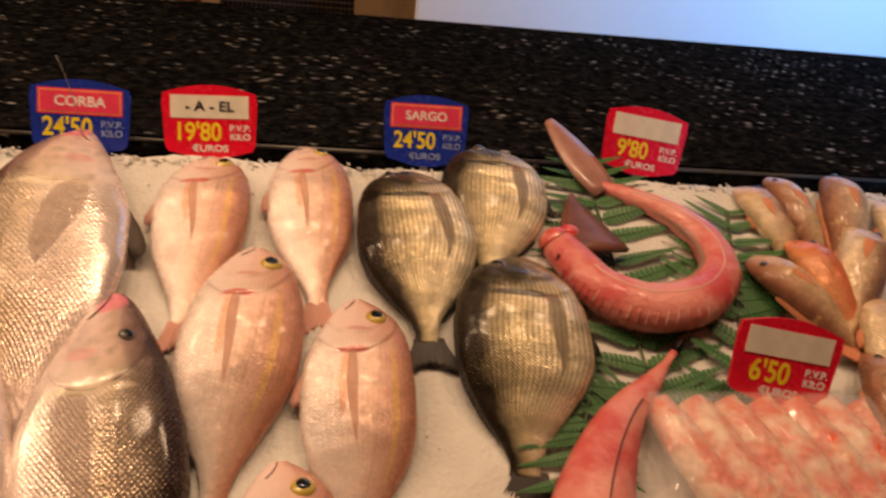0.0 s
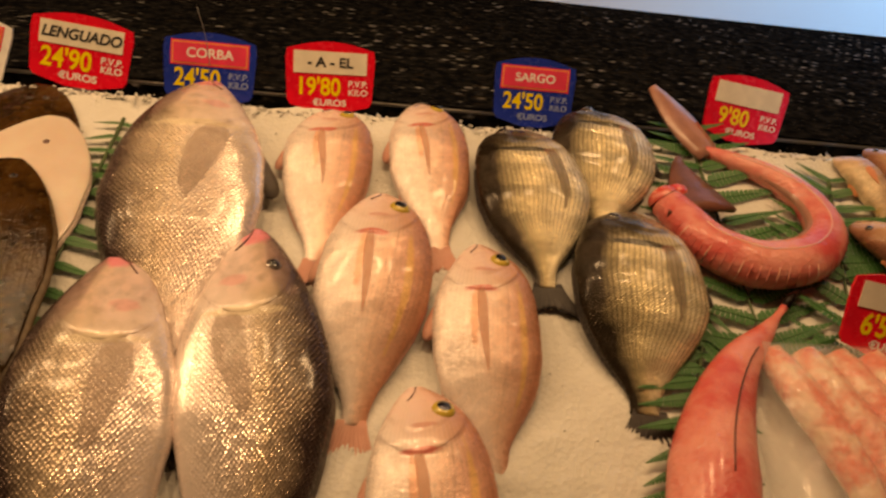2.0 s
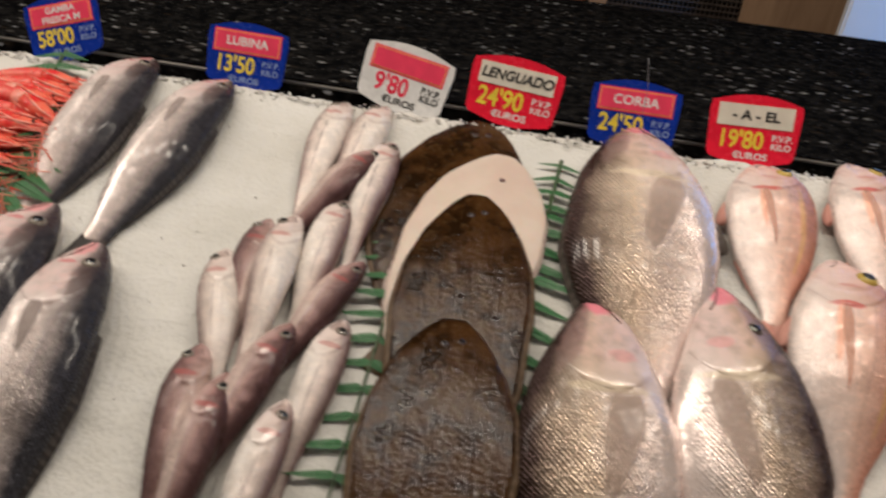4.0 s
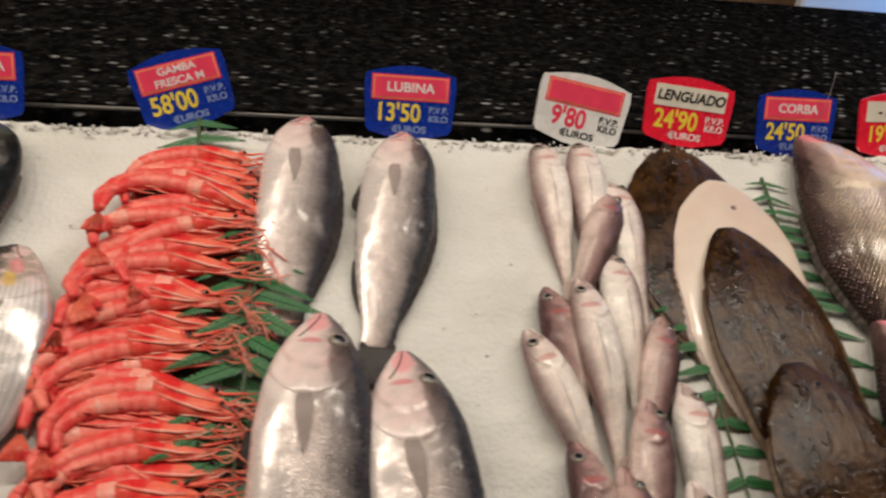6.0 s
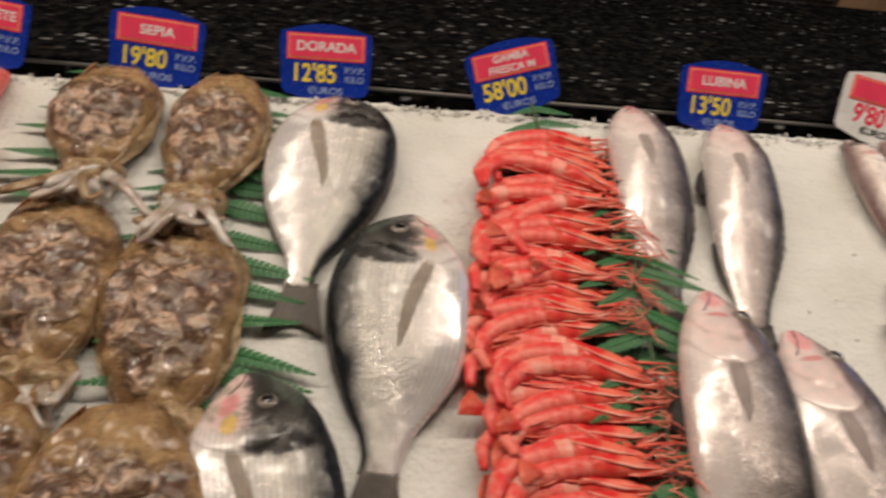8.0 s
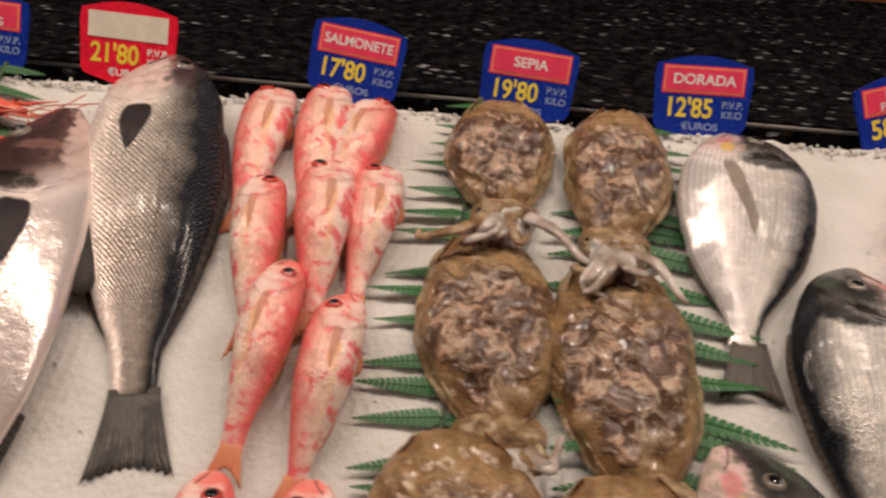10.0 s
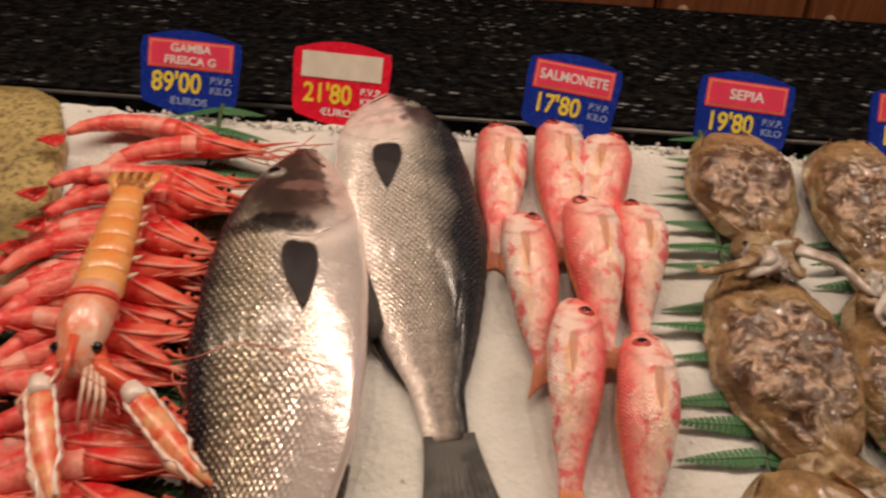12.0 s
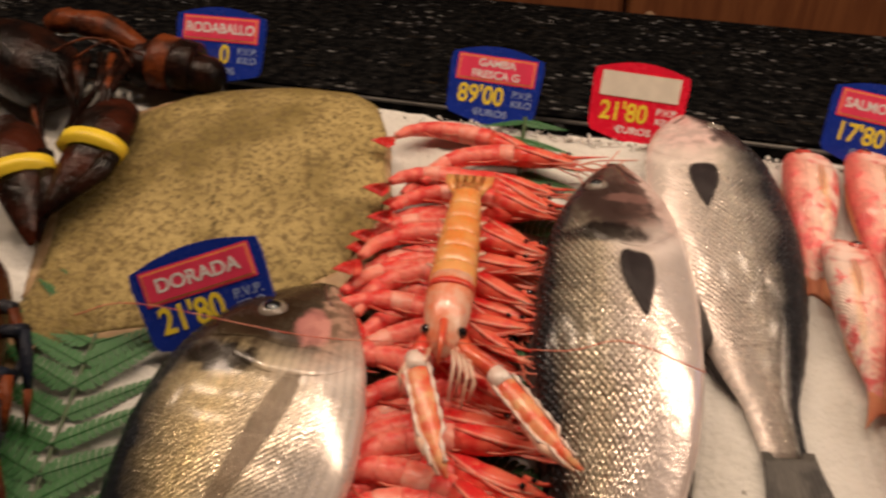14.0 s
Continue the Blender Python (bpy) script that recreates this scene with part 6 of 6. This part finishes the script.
# ---- curled skinned dogfish
def dogfish():
    o = Vector((0.454, -0.022, 0))
    t = thing("dogfish", on_ice(o.x, o.y, 0.002), "skinned pink dogfish curled into a loop with its tail fin", "fish")
    ctrl = [(0.450, -0.016), (0.480, -0.032), (0.516, -0.056), (0.543, -0.092), (0.545, -0.136), (0.512, -0.172), (0.462, -0.182), (0.424, -0.164), (0.404, -0.132), (0.392, -0.108)]
    pts = [p - o for p in curve_points([(x, y, 0) for x, y in ctrl], 60)]
    rad = [0.006 + 0.0175 * min(1, (i / 34)) ** 0.9 - 0.0065 * max(0, (i - 42) / 17) for i in range(60)]
    part("body", tube([p + Vector((0, 0, r * 0.9)) for p, r in zip(pts, rad)], rad, 22, 0.9), M_DOGFISH, t)
    inner = pts[8:44]
    part("back_skin", tube([p + Vector((0, 0, r * 1.06)) + (Vector((0.495, -0.115, 0)) - o - p).normalized() * r * 0.42 for p, r in zip(inner, rad[8:44])], [r * 0.62 for r in rad[8:44]], 14, 0.72), M_DOGSKIN, t, "brownish strip of skin along the inside")
    hub = Vector((0.475, -0.105, 0)) - o
    for k in range(26):
        i = 26 + k
        p, r = pts[i], rad[i]
        out = (p - hub).normalized()
        arc = [p + out * r * math.cos(a) * 1.005 + Vector((0, 0, r * 0.9 + r * 0.9 * math.sin(a) * 1.005)) for a in (-0.3, 0.0, 0.3, 0.6, 0.85)]
        part("muscle_ridge", tube(arc, [0.0004, 0.0008, 0.0009, 0.0008, 0.0003], 6), M_DOGFISH if k % 4 else M_DOGPALE, t)
    line = [p + Vector((0, 0, r * 1.77)) - (p - hub).normalized() * r * 0.1 for p, r in zip(pts[6:50], rad[6:50])]
    part("pale_line", tube(line, [0.0012] * len(line), 6), M_DOGPALE, t, "pale line along the side")
    grid = []
    for i in range(10):
        a = i / 9
        c = Vector((0.004, -0.004, 0.008)).lerp(Vector((-0.046, 0.085, 0.022)), a)
        wd = 0.007 + 0.017 * math.sin(math.pi * min(1, 0.15 + a * 0.85)) ** 0.8 * (1 - 0.35 * a)
        sd = Vector((-0.82, -0.5, 0.1))
        grid.append([c + sd * wd * s2 + Vector((0, 0, 0.003 * (1 - s2 * s2))) for s2 in (-1.0, -0.5, 0, 0.5, 1.0)])
    part("tail_fin", sheet(grid, 0.003), M_DOGSKIN, t, "brown upright tail fin")
    cut = pts[-1]
    part("cut_end", join(dome(cut + Vector((-0.004, 0.004, 0.017)), 0.0155, 0.012, 6, 16, (-0.55, 0.75, 0.3)), dome(cut + Vector((0.012, 0.012, 0.02)), 0.0105, 0.008, 5, 12, (0.2, 0.5, 0.8))), M_RAWRED, t, "raw red cut end")
    w = thing("dogfish_wing", on_ice(0.418, -0.045, 0.006), "flat brown triangular fin piece on the fern", "fish piece")
    g = []
    for i in range(8):
        a = i / 7
        c = Vector((0.0, 0.004, 0.008)).lerp(Vector((0.004, -0.078, 0.02)), a)
        g.append([c + Vector((0.004 + 0.034 * a ** 0.8, 0.01 * a, -0.004)) * s2 + Vector((0, 0, 0.006 * (1 - abs(s2)))) for s2 in (-1, -0.5, 0, 0.5, 1)])
    part("flesh", sheet(g, 0.006), M_DOGWING, w)


dogfish()


def long_red_fish():
    t = thing("red_gurnard", on_ice(0.488, -0.213, 0.004), "long pink-red fish with a thin dark tail tip", "fish")
    pts = curve_points([(0, 0, 0.012), (-0.035, -0.038, 0.014), (-0.078, -0.084, 0.02), (-0.112, -0.15, 0.022), (-0.135, -0.24, 0.022)], 40)
    rad = [0.0035 + 0.031 * min(1, max(0, (i - 6) / 26)) ** 1.05 for i in range(40)]
    part("body", tube(pts, rad, 22, 0.7), M_DOGFISH, t)
    part("tail_tip", tube([(0.008, 0.006, 0.014), (0.0, 0.0, 0.013), (-0.01, -0.011, 0.0125)], [0.0028, 0.0046, 0.0042], 10), M_LOBSTER, t, "dark dried tail tip")
    seam = [p + Vector((0.006, 0, r * 0.69)) for p, r in zip(pts[16:34], rad[16:34])]
    part("seam", tube(seam, [0.0007] * len(seam), 5), M_MOUTH, t, "thin dark slit")


long_red_fish()


def wrapped_pack():
    t = thing("wrapped_fillets", on_ice(0.445, -0.268, 0.004), "orange-pink fillets wrapped in clear plastic film", "food pack")
    rg = random.Random(9)
    for k in range(7):
        x0 = 0.004 + k * 0.03
        p = [(x0, -0.004, 0.012), (x0 + 0.012, -0.04, 0.016), (x0 + 0.03, -0.085, 0.016), (x0 + 0.045, -0.14, 0.013)]
        pts = curve_points(p, 18)
        part("fillet", tube([q + Vector((0, 0, 0.002 * noise.noise(q * 60))) for q in pts], [0.005 + 0.0125 * math.sin(math.pi * (0.12 + 0.76 * i / 17)) ** 0.6 + 0.001 * rg.random() for i in range(18)], 14, 0.75), M_FILLET, t)
    grid = []
    for i in range(22):
        row = []
        for j in range(34):
            x, y = -0.022 + 0.27 * j / 33, 0.012 - 0.18 * i / 21
            edge = min(i, 21 - i, j, 33 - j)
            z = 0.031 * min(1, edge / 2.5) ** 0.6 + 0.0035 * noise.noise(Vector((x * 55, y * 55, 1)))
            row.append((x, y, max(0.001, z)))
        grid.append(row)
    part("film", sheet(grid, 0.0003), M_FILM, t, "crinkled clear plastic film")


wrapped_pack()


def small_fish(u, v, u1, v1, length, depth, skin, fin, flip, w, seed, label):
    f = Fish(length, depth, depth * 0.7, MULLET, 0.14, flip, 0.0, seed=seed)
    ang = math.degrees(math.atan2(-(u - u1), v - v1))
    lay_fish("rockfish", label, "fish", "small rockfish on the ice", on_ice(u, v, w, ang, 2), f, skin, fin, None, M_EYE_DARK, (0.16, 0.7, 0.1), (0.11, 0.45, 0.09), (0.27, -0.1, 0.2, 0.4, -0.1), 0.006, True, (0.08, -0.4), "", None, fin)


RL = "small rosy-brown rockfish in a heap on ice"
small_fish(0.615, -0.004, 0.638, -0.087, 0.15, 0.042, M_ROCKFISH, M_FIN_ORANGE, 1, 0.0, 61, "small rosy-yellow rockfish in a heap on ice")
small_fish(0.655, 0.012, 0.668, -0.086, 0.16, 0.040, M_ROCKFISH, M_FIN_ORANGE, -1, 0.002, 62, RL)
small_fish(0.637, -0.090, 0.655, -0.157, 0.15, 0.044, M_SCORPION, M_FIN_ORANGE, 1, 0.012, 63, "small bright orange scorpionfish in a heap on ice")
small_fish(0.585, -0.113, 0.640, -0.190, 0.16, 0.044, M_ROCKFISH, M_FIN_ORANGE, -1, 0.010, 64, RL)
small_fish(0.732, 0.013, 0.702, -0.084, 0.17, 0.05, M_ROCKFISH, M_FIN_ORANGE, -1, 0.004, 65, RL)
small_fish(0.718, -0.075, 0.655, -0.200, 0.17, 0.05, M_ROCKFISH, M_FIN_ORANGE, 1, 0.016, 66, RL)
small_fish(0.696, -0.158, 0.676, -0.240, 0.17, 0.05, M_ROCKFISH, M_FIN_ORANGE, 1, 0.012, 67, RL)
small_fish(0.668, -0.222, 0.648, -0.308, 0.17, 0.05, M_ROCKFISH, M_FIN_ORANGE, -1, 0.014, 68, RL)
small_fish(0.775, -0.02, 0.76, -0.12, 0.17, 0.05, M_ROCKFISH, M_FIN_ORANGE, 1, 0.004, 69, RL)


# ---- lobsters
def claw(parent, pts, r, band=None, mat=None):
    c = part("claw", tube(curve_points(pts, 14), [r * x for x in (0.35, 0.45, 0.6, 0.8, 0.95, 1.0, 1.0, 0.95, 0.88, 0.78, 0.66, 0.5, 0.32, 0.1)], 16, 0.55), mat or M_LOBSTER, parent)
    p = curve_points(pts, 14)
    d = (p[-1] - p[7]).normalized()
    side = Vector((-d.y, d.x, 0))
    part("claw_finger", tube([p[7] + side * r * 0.75, p[10] + side * r * 0.8, p[13] + side * r * 0.2], [r * 0.4, r * 0.34, r * 0.06], 10, 0.8), M_LOBSTER, c)
    if band is not None:
        i = band
        part("rubber_band", tube([p[i], p[i] + (p[i + 1] - p[i]).normalized() * 0.012], [r * 1.12, r * 1.1], 18, 0.62), M_BAND, c, "wide yellow rubber band")


la = thing("lobster", on_ice(-1.97, 0.0, 0.0), "dark orange-brown lobster with yellow-banded claws, beside the turbot", "lobster", "lobsters on the ice")
rg = random.Random(31)
for k, (x0, y0, z0, r0) in enumerate(((0.118, -0.004, 0.022, 0.020), (0.100, 0.0, 0.026, 0.027), (0.080, 0.0, 0.028, 0.028), (0.062, -0.004, 0.026, 0.024))):
    part("tail_segment", segment_shell((x0 - 0.02, y0, z0 + 0.002), (x0, y0, z0), r0 * 1.04, r0, 20, 0.85, 1.05), M_LOBSTER if k != 2 else M_LOBSTER_ORANGE, la)
part("tail_fan", dome((0.118, -0.004, 0.022), 0.019, 0.013, 6, 18, (1, 0, 0.1)), M_LOBSTER, la)
part("claw_arm", tube(curve_points([(-0.06, 0.016, 0.05), (-0.03, 0.012, 0.056), (0.01, 0.008, 0.054), (0.05, 0.0, 0.04)], 12), [0.009, 0.012, 0.014, 0.015, 0.013, 0.014, 0.016, 0.016, 0.015, 0.013, 0.011, 0.009], 14, 0.9), M_LOBSTER_ORANGE, la, "orange jointed arm")
part("head_shell", tube(curve_points([(0.006, -0.06, 0.03), (-0.03, -0.05, 0.036), (-0.08, -0.03, 0.04), (-0.15, -0.01, 0.036)], 12), [0.012, 0.026, 0.034, 0.038, 0.04, 0.041, 0.041, 0.04, 0.038, 0.034, 0.026, 0.01], 22, 0.8), M_LOBSTER, la)
claw(la, [(0.046, -0.075, 0.034), (0.070, -0.105, 0.042), (0.078, -0.150, 0.044), (0.070, -0.222, 0.034)], 0.027, 8, M_LOBSTER_SHELL)
claw(la, [(-0.03, -0.12, 0.036), (0.004, -0.155, 0.042), (0.034, -0.190, 0.04), (0.074, -0.245, 0.026)], 0.027, 8, M_LOBSTER_SHELL)
for k in range(9):
    x = -0.02 + 0.011 * k
    part("leg", tube(curve_points([(x - 0.03, -0.03 + 0.004 * k, 0.036), (x + rg.uniform(-0.01, 0.01), -0.05 - 0.004 * k, 0.052), (x + rg.uniform(-0.01, 0.03), -0.085 - 0.003 * k, 0.03), (x + 0.02 + rg.uniform(-0.02, 0.02), -0.115, 0.01)], 10), [0.0042, 0.0045, 0.0036, 0.004, 0.003, 0.0034, 0.0026, 0.0024, 0.0018, 0.001], 8), M_LOBSTER_ORANGE if k % 3 == 0 else M_LOBSTER, la)
for k in range(2):
    part("feeler", tube(curve_points([(-0.02 + 0.03 * k, -0.05, 0.06), (0.02 + 0.02 * k, -0.03, 0.07), (0.06, -0.02 - 0.02 * k, 0.05)], 12), [0.0012] * 12, 5), M_LOBSTER_ORANGE, la)
lb = thing("lobster", on_ice(-1.862, -0.375, 0.0), "blue-black lobster with thin jointed legs beside a fern", "lobster", "lobsters on the ice")
part("head_shell", tube(curve_points([(-0.075, 0.115, 0.024), (-0.05, 0.07, 0.034), (-0.012, 0.0, 0.038), (0.02, -0.06, 0.036)], 12), [0.006, 0.018, 0.026, 0.032, 0.035, 0.036, 0.037, 0.037, 0.036, 0.036, 0.035, 0.033], 20, 0.85), M_LOBSTER_SHELL, lb)
for k in range(4):
    part("tail_segment", segment_shell((0.02 + 0.012 * (k + 1), -0.06 - 0.024 * (k + 1), 0.034), (0.02 + 0.012 * k, -0.06 - 0.024 * k, 0.034), 0.033, 0.035, 18, 0.85, 1.05), M_LOBSTER_BLUE, lb)
for k in range(6):
    y = 0.07 - 0.026 * k
    x = -0.03 + 0.012 * k
    e1 = Vector((x + rg.uniform(0.03, 0.045), y - rg.uniform(0.0, 0.012), 0.046))
    e2 = e1 + Vector((rg.uniform(0.004, 0.018), -rg.uniform(0.022, 0.034), -0.018))
    e3 = e2 + Vector((rg.uniform(-0.012, 0.012), -rg.uniform(0.02, 0.03), -0.018))
    leg = part("leg", tube([Vector((x, y, 0.03)), e1, e1 + Vector((0, 0, -0.001))], [0.0045, 0.005, 0.0035], 8), M_LOBSTER_BLUE, lb)
    part("shin", tube([e1, (e1 + e2) / 2, e2], [0.0036, 0.0046, 0.003], 8), M_LOBSTER_BLUE if k % 2 else M_LOBSTER_ORANGE, leg)
    part("toe", tube([e2, (e2 + e3) / 2, e3], [0.003, 0.0026, 0.0008], 6), M_LOBSTER_ORANGE if k % 2 else M_LOBSTER_BLUE, leg)

# thin fishing line at the croaker's mouth
ln = thing("fishing_line", on_ice(-0.066, 0.02, 0.03), "thin clear fishing line from the croaker's mouth", "line")
part("strand", tube(curve_points([(0.0, 0.0, 0.0), (-0.002, 0.006, 0.03), (-0.008, 0.012, 0.06)], 8), [0.0004] * 8, 5), M_SPIKE, ln)
